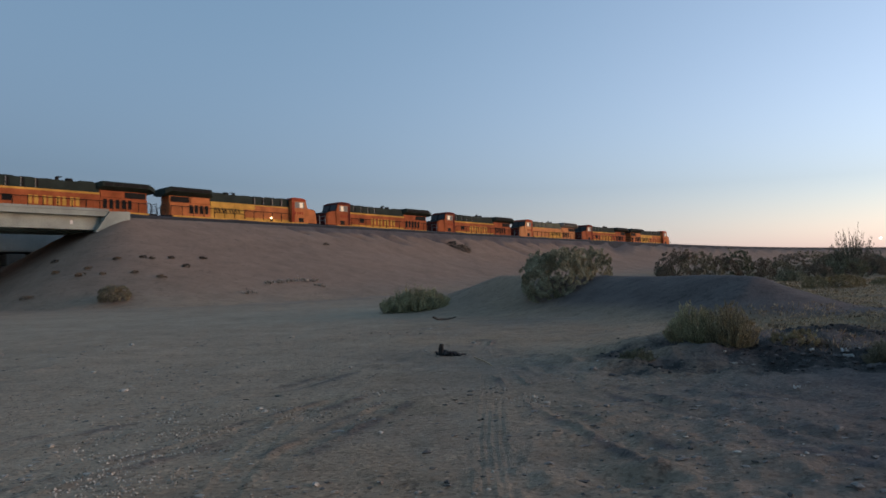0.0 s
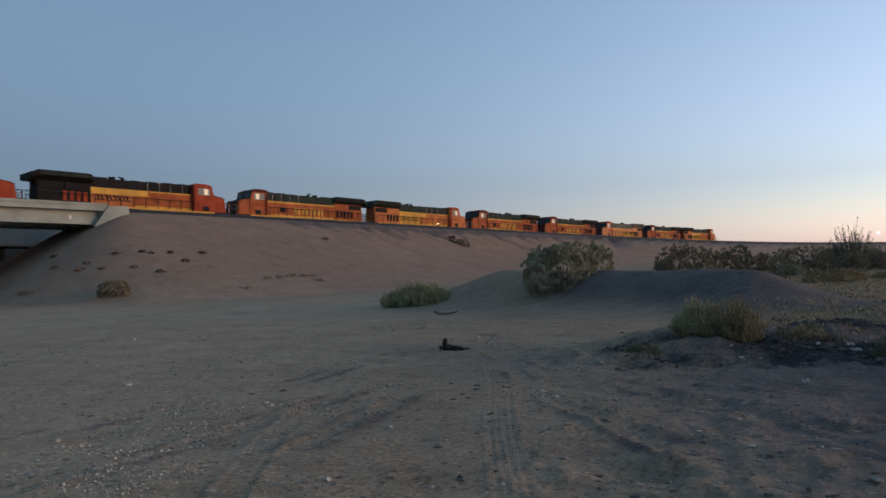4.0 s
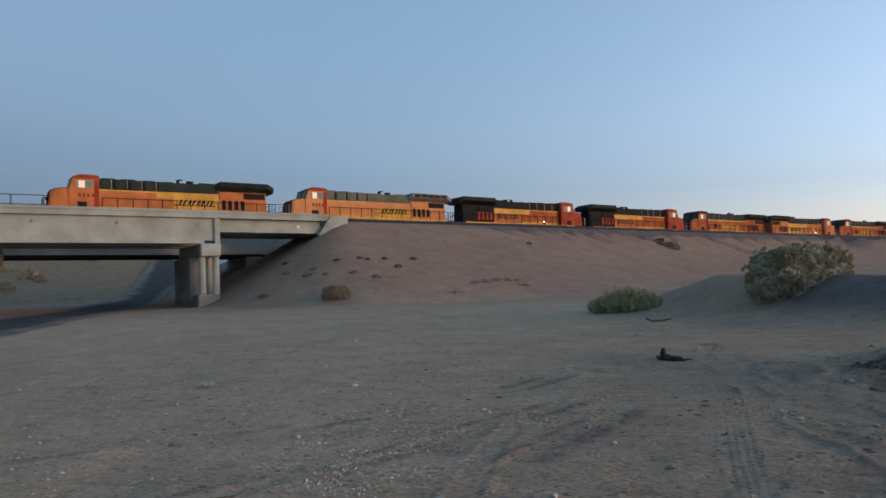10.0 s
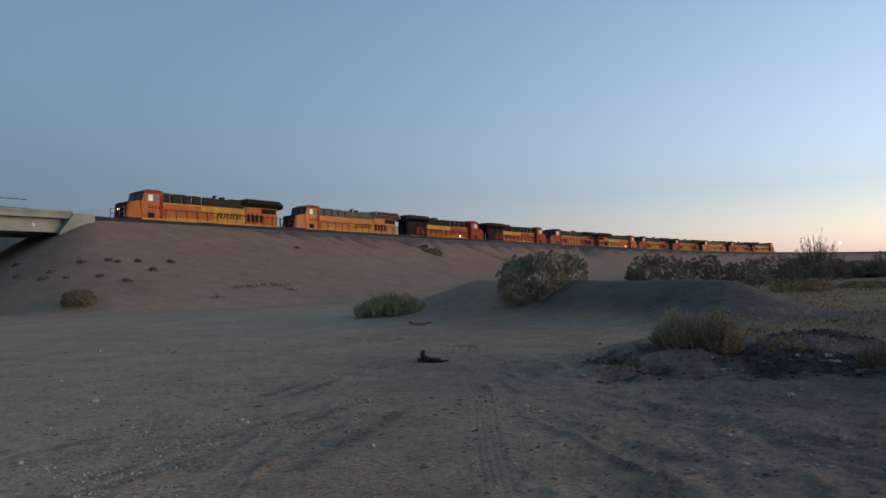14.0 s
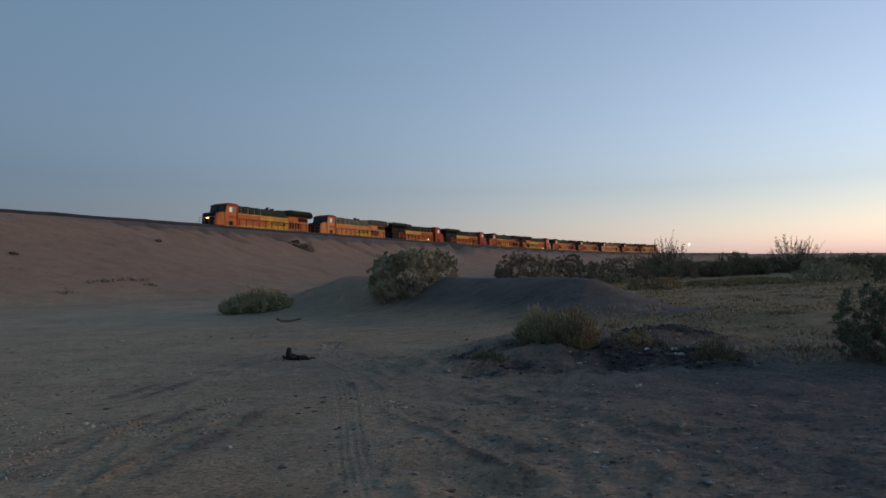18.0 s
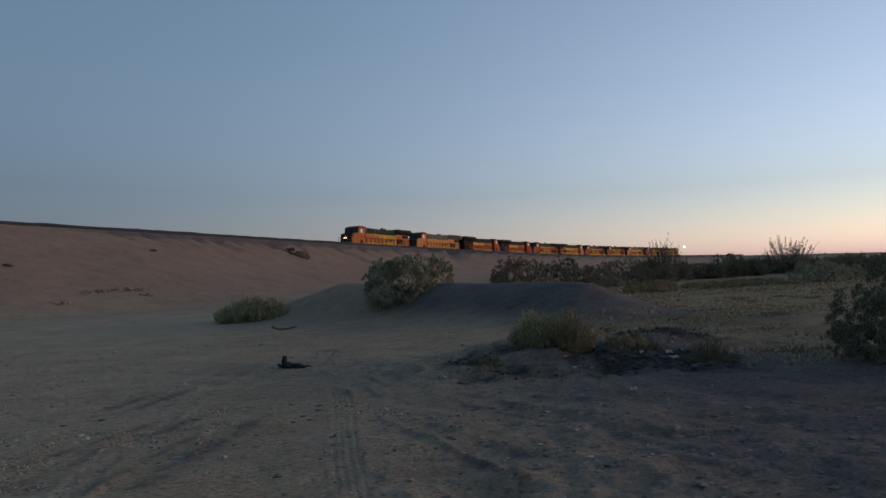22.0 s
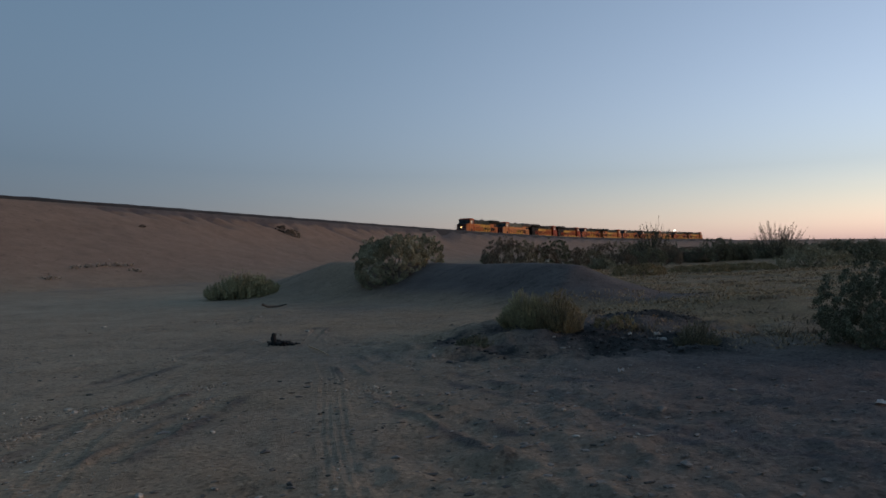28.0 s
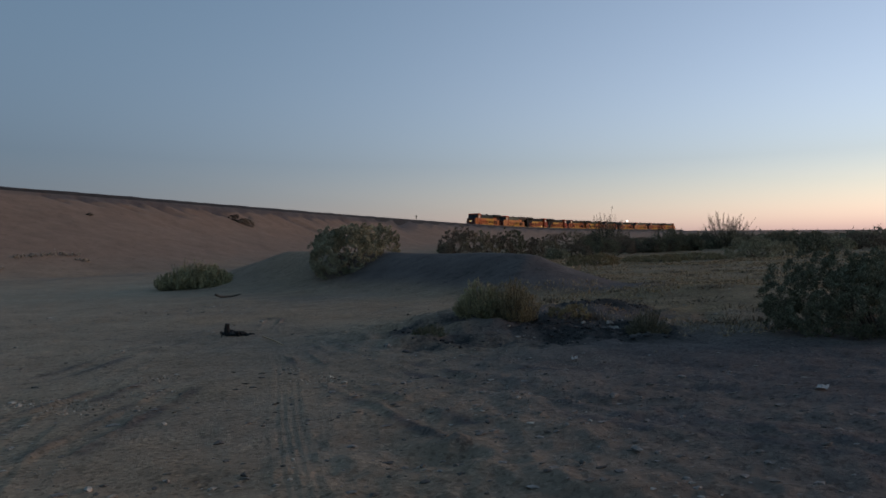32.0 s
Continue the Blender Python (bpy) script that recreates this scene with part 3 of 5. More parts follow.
def thing(name, m, label, category, group=""):
    ob = new(name)
    ob.empty_display_size = 0.2
    ob.matrix_world = m
    return tagged(ob, label, category, group)


def box(bm, x0, x1, y0, y1, z0, z1, bevel=0.0, m=None):
    """A block between two corners, its edges chamfered by bevel."""
    b = min(bevel, 0.45 * min(x1 - x0, y1 - y0, z1 - z0))
    if b <= 0:
        vs = [bm.verts.new(p) for p in ((x0, y0, z0), (x1, y0, z0), (x1, y1, z0), (x0, y1, z0), (x0, y0, z1), (x1, y0, z1), (x1, y1, z1), (x0, y1, z1))]
        for f in ((3, 2, 1, 0), (4, 5, 6, 7), (0, 1, 5, 4), (1, 2, 6, 5), (2, 3, 7, 6), (3, 0, 4, 7)):
            bm.faces.new([vs[i] for i in f])
    else:
        ring = lambda z, c: [bm.verts.new(p) for p in ((x0 + c, y0, z), (x1 - c, y0, z), (x1, y0 + c, z), (x1, y1 - c, z), (x1 - c, y1, z), (x0 + c, y1, z), (x0, y1 - c, z), (x0, y0 + c, z))]
        shrink = lambda z: [bm.verts.new(p) for p in ((x0 + b, y0 + b, z), (x1 - b, y0 + b, z), (x1 - b, y0 + b, z), (x1 - b, y1 - b, z), (x1 - b, y1 - b, z), (x0 + b, y1 - b, z), (x0 + b, y1 - b, z), (x0 + b, y0 + b, z))]
        lo, hi = ring(z0 + b, b), ring(z1 - b, b)
        vs = lo + hi
        for i in range(8):
            bm.faces.new((lo[i], lo[(i + 1) % 8], hi[(i + 1) % 8], hi[i]))
        for z, rg, up in ((z0, lo, False), (z1, hi, True)):
            q = [bm.verts.new(p) for p in ((x0 + b, y0 + b, z), (x1 - b, y0 + b, z), (x1 - b, y1 - b, z), (x0 + b, y1 - b, z))]
            vs += q
            faces = [tuple(q)] + [(rg[2 * k], rg[2 * k + 1], q[(k + 1) % 4], q[k]) for k in range(4)] + [(rg[2 * k + 1], rg[(2 * k + 2) % 8], q[(k + 1) % 4]) for k in range(4)]
            for f in faces:
                bm.faces.new(f if up else tuple(reversed(f)))
    if m is not None:
        for v in vs:
            v.co = m @ v.co
    return vs


def prism(bm, outline, y0, y1, m=None):
    """An outline in x and z, drawn counter-clockwise seen from -y, pulled from y0 to y1."""
    a = [bm.verts.new((x, y0, z)) for x, z in outline]
    b = [bm.verts.new((x, y1, z)) for x, z in outline]
    bm.faces.new(a)
    bm.faces.new(b[::-1])
    for i in range(len(a)):
        j = (i + 1) % len(a)
        bm.faces.new((a[j], a[i], b[i], b[j]))
    if m is not None:
        for v in a + b:
            v.co = m @ v.co
    return a + b


def tube(bm, p, q, r, sides=6, r2=None, caps=True):
    """A round bar from p to q."""
    p, q = Vector(p), Vector(q)
    w = (q - p).normalized()
    u = w.orthogonal().normalized()
    v = w.cross(u)
    rings = []
    for c, rad in ((p, r), (q, r if r2 is None else r2)):
        rings.append([bm.verts.new(c + rad * (math.cos(2 * math.pi * i / sides) * u + math.sin(2 * math.pi * i / sides) * v)) for i in range(sides)])
    for i in range(sides):
        j = (i + 1) % sides
        bm.faces.new((rings[0][i], rings[0][j], rings[1][j], rings[1][i]))
    if caps:
        bm.faces.new(rings[0][::-1])
        bm.faces.new(rings[1])


def loft(bm, sections, close=True):
    """A skin over sections of equal length."""
    rows = [[bm.verts.new(p) for p in sec] for sec in sections]
    n = len(rows[0])
    for a, b in zip(rows, rows[1:]):
        for i in range(n if close else n - 1):
            j = (i + 1) % n
            bm.faces.new((a[i], a[j], b[j], b[i]))
    if close:
        bm.faces.new(rows[0][::-1])
        bm.faces.new(rows[-1])
    return rows


def from_arrays(name, verts, faces, mat, parent=None, label="", smooth_faces=False):
    me = bpy.data.meshes.new(name)
    me.from_pydata(verts, [], faces)
    if smooth_faces:
        me.polygons.foreach_set("use_smooth", np.ones(len(me.polygons), bool))
    me.materials.append(mat)
    ob = new(name, me)
    if parent:
        ob.parent = parent
    return tagged(ob, label)

# ---- road, tracks, overpass ----
def road_strip():
    p = np.array(eased(ROAD, 2.0, 3))
    t = np.gradient(p, axis=0)
    t /= np.linalg.norm(t, axis=1, keepdims=True)
    side = np.column_stack([t[:, 1], -t[:, 0]])
    offs = np.array((-3.6, -1.8, 0.0, 1.8, 3.6))
    verts = []
    for i in range(len(p)):
        for o in offs:
            r = math.hypot(p[i, 0], p[i, 1])
            ragged = 0.3 * min(1.0, 40 / r) * float(wave(i * 1.3, o, 1.0, 31)) if abs(o) > 3 else 0
            x, y = p[i, 0] + (o + ragged) * side[i, 0], p[i, 1] + (o + ragged) * side[i, 1]
            verts.append((x, y, level(x, y) + 0.07 + 0.004 * max(0.0, r - 70) - 0.045 * abs(o) / 3.6))
    faces = [(i * 5 + k, i * 5 + k + 1, (i + 1) * 5 + k + 1, (i + 1) * 5 + k) for i in range(len(p) - 1) for k in range(4)]
    ob = from_arrays("road", verts, faces, M_ROAD, smooth_faces=True)
    ob.data.attributes.new("edge", 'FLOAT', 'POINT').data.foreach_set("value", np.tile(np.abs(offs) / 3.6, len(p)).astype(np.float32))
    tagged(ob, "worn dark asphalt road passing under the rail overpass", "road", kind="structure")


def ballast_bed(name, centre, half_top, half_foot, top_z, depth, s0, s1):
    s = np.arange(s0, s1 + 0.1, 1.5)
    verts, faces = [], []
    prof = [(-half_foot, -depth), (-half_top - 0.15, -0.12), (-half_top + 0.2, 0.0), (half_top - 0.2, 0.0), (half_top + 0.15, -0.12), (half_foot, -depth)]
    for i, a in enumerate(s):
        for k, (o, h) in enumerate(prof):
            w = 0.07 * float(wave(a, k * 3.7, 1.2, 41))
            verts.append(place(a, centre + o + w, float(top_z(a)) + h + w))
    n = len(prof)
    for i in range(len(s) - 1):
        for k in range(n - 1):
            faces.append((i * n + k, (i + 1) * n + k, (i + 1) * n + k + 1, i * n + k + 1))
    faces = [f[::-1] for f in faces]
    ob = from_arrays(name, verts, faces, M_BALLAST)
    tagged(ob, "dark crushed-stone ballast bed on the embankment", "ballast", kind="structure")
    return ob


def rails(centre, top_z, s0, s1, parent_label):
    """Two rails on ties; the ties near by are pieces of their own, the far ones one mesh."""
    track = tagged(new("railway_track"), parent_label, "railway track", kind="structure")
    s = np.arange(s0, s1 + 0.1, 3.0)
    for side in (-0.72, 0.72):
        prof = [(-0.07, -0.18), (0.07, -0.18), (0.07, -0.15), (0.012, -0.13), (0.012, -0.04), (0.037, -0.03), (0.037, 0.0), (-0.037, 0.0), (-0.037, -0.03), (-0.012, -0.04), (-0.012, -0.13), (-0.07, -0.15)]
        bm = bmesh.new()
        loft(bm, [[place(a, centre + side + o, float(top_z(a)) + h) for o, h in prof] for a in s])
        part("rail", bm, M_RAIL, track)
    tie = bmesh.new()
    box(tie, -0.115, 0.115, -1.3, 1.3, -0.16, 0.0, 0.02)
    me = bpy.data.meshes.new("tie")
    tie.to_mesh(me)
    tie.free()
    me.materials.append(M_TIE)
    for a in np.arange(36, 120, 0.6):
        ob = new("tie", me)
        ob.parent = track
        ob.matrix_basis = line_frame(a, centre, float(top_z(a)) - 0.17) @ pose(0, 0.04 * math.sin(a * 7.1), 0, 0, 0, 1.2 * math.sin(a * 3.3))
    bm = bmesh.new()
    for a in list(np.arange(s0, 36, 0.6)) + list(np.arange(120, 330, 0.6)):
        box(bm, -0.115, 0.115, -1.3, 1.3, -0.16, 0.0, 0.0, line_frame(a, centre, float(top_z(a)) - 0.17))
    tagged(part("far_ties", bm, M_TIE, track), "weathered ties under the rails", kind="stuff")
    return track


def near_rail(s):
    return near_bed(s) + 0.16


BRIDGE_L, BRIDGE_R = -22.0, 30.0      # ends of the near deck along the line
BENT_R, BENT_L = 17.9, -5.5


def overpass():
    """Near span: a concrete deck on deep girders, two bents of round columns with caps and pedestals, wing walls."""
    top = lambda s: float(near_bed(s)) - 0.05
    ob = thing("rail_overpass", Matrix(), "weathered grey concrete rail overpass with girders on round columns", "bridge")
    d0, d1 = 63.0, 70.2

    def slab(name, s0, s1, da, db, za, zb, mat=M_CONC, label="", step=3.0):
        n = max(1, int((s1 - s0) / step))
        bm = bmesh.new()
        secs = []
        for i in range(n + 1):
            s = s0 + (s1 - s0) * i / n
            secs.append([place(s, da, top(s) + za), place(s, db, top(s) + za), place(s, db, top(s) + zb), place(s, da, top(s) + zb)])
        loft(bm, secs)
        return part(name, bm, mat, ob, label)

    slab("deck_slab", BRIDGE_L, BRIDGE_R - 1.0, d0 - 0.35, d1, -0.42, 0.0)
    slab("deck_kerb", BRIDGE_L, BRIDGE_R - 0.95, d0 - 0.42, d0 - 0.02, 0.004, 0.22)
    for k, d in enumerate((d0, d0 + 3.2, d0 + 6.4)):
        slab("girder", BENT_L - 0.4, BENT_R + 0.5, d, d + 0.55, -2.35, -0.42)
        slab("girder_flange", BENT_L + 0.3, BENT_R - 0.5, d - 0.14, d + 0.69, -2.62, -2.354)
        slab("side_girder", BENT_R + 0.9, BRIDGE_R - 1.6, d + 0.12, d + 0.72, -1.6, -0.904)
        slab("side_girder", BRIDGE_L + 1.6, BENT_L - 0.8, d + 0.12, d + 0.72, -1.6, -0.904)
    slab("fascia_ledge", BENT_R + 0.9, BRIDGE_R - 1.2, d0 + 0.3, d0 + 0.6, -0.9, -0.43)
    slab("fascia_ledge", BRIDGE_L + 1.2, BENT_L - 0.8, d0 + 0.3, d0 + 0.6, -0.9, -0.43)
    for s in (BENT_L + 4, BENT_L + 10, BENT_L + 16, BENT_R - 1.0):
        bm = bmesh.new()
        tube(bm, place(s, d0 - 0.08, top(s) - 0.95), place(s, d0 + 0.02, top(s) - 0.95), 0.11, 8)
        part("drain_spout", bm, M_CONC_DARK, ob, "dark drain hole")
    for s in (26.1,):
        bm = bmesh.new()
        box(bm, -0.11, 0.11, -0.006, 0.0, 7.4, 7.74, 0.0, line_frame(s, d0 + 0.116))
        part("paint_mark", bm, M_LITTER, ob, "white painted mark on the girder")
    for s in (BENT_L, BENT_R):
        z = top(s)
        f = line_frame(s, d0, 0)
        bm = bmesh.new()
        box(bm, -0.85, 0.85, -0.3, 7.2, z - 3.72, z - 2.62, 0.08, f)
        cap = part("bent_cap", bm, M_CONC, ob)
        bm = bmesh.new()
        box(bm, 0.36 if s > 0 else -0.82, 0.82 if s > 0 else -0.36, -0.26, 0.5, z - 2.616, z - 0.43, 0.04, f)
        part("shear_block", bm, M_CONC, cap)
        foot = level(*place(s, d0 + 1)[:2]) - 0.25
        for d in (0.45, 2.4, 4.4, 6.4):
            for o in (-0.58, 0.58):
                bm = bmesh.new()
                tube(bm, f @ Vector((o, d, foot + 0.7)), f @ Vector((o, d, z - 3.715)), 0.3, 16)
                part("column", bm, M_CONC, ob, smooth_faces=False)
        bm = bmesh.new()
        box(bm, -1.15, 0.75, -0.25, 7.3, foot - 0.6, foot + 0.95, 0.1, f)
        part("pedestal", bm, M_CONC_DARK, ob)
        # at the left bent the dark wall only fills the gap between columns
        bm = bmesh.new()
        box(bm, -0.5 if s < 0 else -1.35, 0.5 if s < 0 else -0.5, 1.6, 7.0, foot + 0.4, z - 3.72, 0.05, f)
        part("pier_wall", bm, M_CONC_DARK, ob, "dark pier wall between the columns")
    # abutments: a sloping wing wall and a seat wall
    for s, way in ((BRIDGE_R, 1), (BRIDGE_L, -1)):
        z = top(s)
        f = line_frame(s, d0, 0) @ Matrix.Diagonal((way, 1, 1, 1))
        bm = bmesh.new()
        out = [(-2.15, z - 1.75), (-2.0, z - 1.86), (-0.2, z - 1.02), (0.9, z - 0.75), (0.9, z + 0.05), (-0.9, z + 0.03)]
        vs = prism(bm, out, -0.5, -0.06, f)
        if way < 0:
            bmesh.ops.reverse_faces(bm, faces=bm.faces)
        part("wing_wall", bm, M_CONC, ob, "pale concrete wing wall")
        bm = bmesh.new()
        box(bm, -1.5, -0.3, -0.05, 7.4, z - 4.2, z - 0.43, 0.05, f)
        if way < 0:
            bmesh.ops.reverse_faces(bm, faces=bm.faces)
        part("seat_wall", bm, M_CONC, ob)
    return ob


def old_overpass():
    """Far span, older and lower: a plate girder on a brown concrete pier, with a pipe railing on its far side."""
    top = lambda s: float(far_rail(s)) - 0.35
    ob = thing("old_rail_overpass", Matrix(), "older dark rail bridge on a brown stained concrete pier", "bridge")
    d0, d1 = 72.4, 79.0

    def slab(name, s0, s1, da, db, za, zb, mat, label=""):
        bm = bmesh.new()
        loft(bm, [[place(s, da, top(s) + za), place(s, db, top(s) + za), place(s, db, top(s) + zb), place(s, da, top(s) + zb)] for s in np.linspace(s0, s1, 12)])
        return part(name, bm, mat, ob, label)

    slab("deck_slab", BRIDGE_L, BRIDGE_R + 4, d0, d1, -0.45, 0.0, M_CONC_DARK)
    for d in (d0 + 0.4, d0 + 3.0, d0 + 5.6):
        slab("girder", BRIDGE_L + 1, BRIDGE_R - 1, d, d + 0.5, -2.3, -0.454, M_CONC_PALE)
        # the dark line along each girder's underside
        slab("girder_flange", BRIDGE_L + 1.2, BRIDGE_R - 1.2, d - 0.15, d + 0.65, -2.5, -2.304, M_BLACK, "black bottom flange")
    slab("ballast_wall", BRIDGE_R - 9.0, BRIDGE_R - 0.8, d0 + 0.06, d0 + 0.36, -2.2, -0.46, M_CONC_PALE, "pale concrete end block")
    for s in (1.4, 25.0, -20.0):
        z = top(s) - 2.5
        foot = level(*place(s, d0 + 1)[:2]) - 0.6
        f = line_frame(s, d0, 0)
        if s > 20 or s < -10:
            bm = bmesh.new()
            box(bm, -0.8, 0.8, 0, 6.4, foot, z, 0.06, f)
            part("end_pier", bm, M_CONC_DARK, ob)
            continue
        f = line_frame(s, 71.0, 0)
        bm = bmesh.new()
        prism(bm, [(-1.6, 5.0), (1.6, 5.0), (1.6, 6.05), (1.15, 6.6), (-1.15, 6.6), (-1.6, 6.05)], 0.0, 8.2, f)
        part("pier_cap", bm, M_CONC_DARK, ob)
        n = 10
        secs = []
        for h, g in ((foot, 1.05), (4.996, 1.0)):
            ring = []
            for c, turn in ((0.95, -math.pi), (7.2, 0.0)):
                for i in range(n):
                    a = math.pi * (i + 0.5) / n + turn
                    ring.append((1.32 * g * math.cos(a), c + 0.8 * g * math.sin(a), h))
            secs.append([f @ Vector(p) for p in ring])
        bm = bmesh.new()
        loft(bm, secs)
        part("pier_shaft", bm, M_PIER, ob, "brown water-stained pier shaft")
    for h in (2.5, 3.4):
        bm = bmesh.new()
        loft(bm, [[place(s, d1 - 0.2 + 0.04 * math.cos(a), top(s) + h + 0.4 + 0.04 * math.sin(a)) for a in np.arange(6) * math.pi / 3] for s in np.arange(BRIDGE_L - 30, BRIDGE_R + 5, 4.0)])
        part("railing_bar", bm, M_BLACK, ob)
    for s in np.arange(BRIDGE_L - 30, BRIDGE_R + 3, 8.0):
        bm = bmesh.new()
        tube(bm, place(s, d1 - 0.2, top(s) - 0.3), place(s, d1 - 0.2, top(s) + 3.82), 0.05, 6)
        part("railing_post", bm, M_BLACK, ob)
    return ob


road_strip()
ballast_bed("ballast_near", NEAR_TRACK, 2.6, 4.35, near_bed, 1.9, 30.5, 420)
ballast_bed("ballast_deck", NEAR_TRACK, 2.6, 3.2, near_bed, 0.10, -30, 30.4)
ballast_bed("ballast_far", FAR_TRACK, 2.2, 3.6, lambda s: far_rail(s) - 0.16, 0.8, 34.5, 460)
ballast_bed("ballast_old_deck", FAR_TRACK, 2.0, 2.2, lambda s: far_rail(s) - 0.16, 0.2, -60, 34.4)
rails(NEAR_TRACK, near_rail, -60, 420, "empty rusty railway track along the embankment's edge")
rails(FAR_TRACK, far_rail, -60, 460, "railway track under the locomotives")
overpass()
old_overpass()

# ---- locomotives ----
LOCOS = []
STRETCH = 1.045


def locomotive(scheme, label, stretch=STRETCH):
    """A six-axle road diesel, its cab towards -x, rails at z = 0."""
    body, band, belt, top, wing, cab, roof_paint, letters = scheme
    ob = thing("locomotive", Matrix(), label, "locomotive", "train of locomotives")
    half, H = 1.52, 0.98               # half widths of the walkway and of the hood
    blockish = letters == "block"
    wing_z = 4.62 if blockish else 4.68
    rear = M_BLACK if wing is M_BLACK else body

    def blocks(name, mat, *boxes, parent=ob, tag="", bevel=0.02):
        bm = bmesh.new()
        for b in boxes:
            box(bm, *b, bevel)
        return part(name, bm, mat, parent, tag)

    def on_sides(name, mat, x0, x1, z0, z1, parent=ob, off=H, proud=0.025, tag=""):
        """A panel on either side, each a part."""
        for y in (-1, 1):
            bm = bmesh.new()
            box(bm, x0, x1, *sorted((y * (off + 0.003), y * (off + proud))), z0, z1, 0.01)
            part(name, bm, mat, parent, tag)

    blocks("frame", M_BLACK, (-10.2, 10.2, -half, half, 1.40, 1.60), (-9.8, 9.8, -0.7, 0.7, 1.0, 1.40))
    on_sides("sill_stripe", M_YELLOW, -8.4, 9.4, 1.44, 1.60, off=half, proud=0.018, tag="yellow sill stripe")
    bm = bmesh.new()
    prism(bm, [(-2.9, 0.35), (2.9, 0.35), (3.15, 0.75), (3.15, 1.38), (-3.15, 1.38), (-3.15, 0.75)], -1.4, 1.4)
    part("fuel_tank", bm, M_BLACK, ob)
    for x in (-6.5, 6.5):
        bm = bmesh.new()
        for y in (-1.16, 1.0):
            prism(bm, [(-2.4, 0.55), (-1.6, 0.35), (1.6, 0.35), (2.4, 0.55), (2.4, 0.85), (1.4, 1.05), (-1.4, 1.05), (-2.4, 0.85)], y, y + 0.16, pose(x, 0, 0))
        box(bm, x - 2.0, x + 2.0, -1.0, 1.0, 0.55, 0.8)
        truck = part("truck", bm, M_TRUCK, ob)
        for wx in (-1.85, 0, 1.85):
            for y in (-0.79, 0.66):
                bm = bmesh.new()
                tube(bm, (x + wx, y, 0.533), (x + wx, y + 0.13, 0.533), 0.533, 20)
                part("wheel", bm, M_TRUCK, truck)
    # hood: lower run in body paint and band, a belt stripe above it, a dark upper hood
    for a, b, mat, h in ((-6.0, 0.4, body, 2.84), (0.4, 4.7, band, 2.84), (4.7, 9.5, rear, 3.0)):
        hood = blocks("hood_section", mat, (a, b - 0.006, -H, H, 1.60, h))
        n = max(3, round((b - a) / 0.74))
        w = (b - a) / n
        for k in range(n):
            if a < 4 or k > 4:
                on_sides("hood_door", mat, a + w * k + 0.05, a + w * (k + 1) - 0.05, 1.92, h - 0.12, hood)
    if blockish:
        on_sides("lower_stripe", M_YELLOW, -5.9, 4.6, 1.63, 1.86, off=H, proud=0.02, tag="yellow stripe along the hood's foot")
    z0 = 3.27 if blockish else 2.844
    if blockish:
        blocks("hood_shoulder", body, (-6.0, 4.69, -H, H, 2.844, 3.266))
    split = -6.0 if blockish else -1.1      # the band's yellow begins behind the middle on the newer paint
    if not blockish:
        on_sides("belt_line", M_YELLOW, -5.95, split - 0.05, 3.32, 3.45, off=H + 0.004, proud=0.03, tag="thin yellow line along the hood's top")
        on_sides("lower_stripe", M_YELLOW, -5.9, 0.35, 1.63, 1.88, off=H, proud=0.02, tag="yellow stripe along the hood's foot")
        fore = blocks("hood_shoulder", body, (-6.0, split - 0.004, -H - 0.004, H + 0.004, z0, 3.46))
        for k in range(4):
            on_sides("hood_door", body, -5.9 + 1.2 * k, -4.82 + 1.2 * k, z0 + 0.06, 3.29, fore, off=H + 0.004, proud=0.02)
    belt_part = blocks("belt_stripe", belt, (split, 4.69, -H - 0.004, H + 0.004, z0, 3.46), tag="yellow belt along the hood")
    w = (4.65 - split) / 6
    for k in range(6 if not blockish else 0):
        on_sides("hood_door", belt, split + w * k + 0.06, split + w * (k + 1) - 0.06, z0 + 0.06, 3.40, belt_part, off=H + 0.004, proud=0.02)
    bm = bmesh.new()
    prism(bm, [(-6.0, 3.464), (4.69, 3.464), (4.69, 4.38), (0.6, 4.40), (-6.0, 4.44)], -H + 0.1, H - 0.1)
    upper = part("upper_hood", bm, top, ob, "dark upper hood")
    for k, (a, b) in enumerate(((-5.75, -4.95), (-4.6, -3.6), (-3.25, -2.35), (-2.0, -1.1))):
        on_sides("intake_screen", top, a, b, 3.56, 4.34, upper, off=H - 0.1, proud=0.06)
        on_sides("intake_gap", M_BLACK, b + 0.05, b + 0.3, 3.56, 4.36, upper, off=H - 0.1, proud=0.03)
        on_sides("intake_post", M_STEEL, b + 0.005, b + 0.05, 3.5, 4.4, upper, off=H - 0.1, proud=0.09, tag="pale upright post")
    for a, b, h in ((-5.7, -4.5, 4.54), (-4.1, -2.8, 4.53), (-2.3, -1.1, 4.5), (-0.5, 0.5, 4.48)):
        blocks("roof_hatch", top, (a, b, -0.7, 0.7, 4.0, h), bevel=0.06)
    bm = bmesh.new()
    tube(bm, (2.2, 0, 3.9), (2.2, 0, 4.72), 0.34, 10)
    part("exhaust_pipe", bm, M_BLACK, ob)
    blocks("muffler_box", top, (2.9, 4.3, -0.65, 0.65, 3.98, 4.55), bevel=0.06)
    bm = bmesh.new()
    for x in (0.9, 1.0, 1.1):
        tube(bm, (x, -0.25, 4.76), (x + 0.35, -0.25, 4.8), 0.06, 6)
    box(bm, 0.95, 1.15, -0.35, 0.05, 4.05, 4.74)
    part("air_horn", bm, M_BLACK, ob)
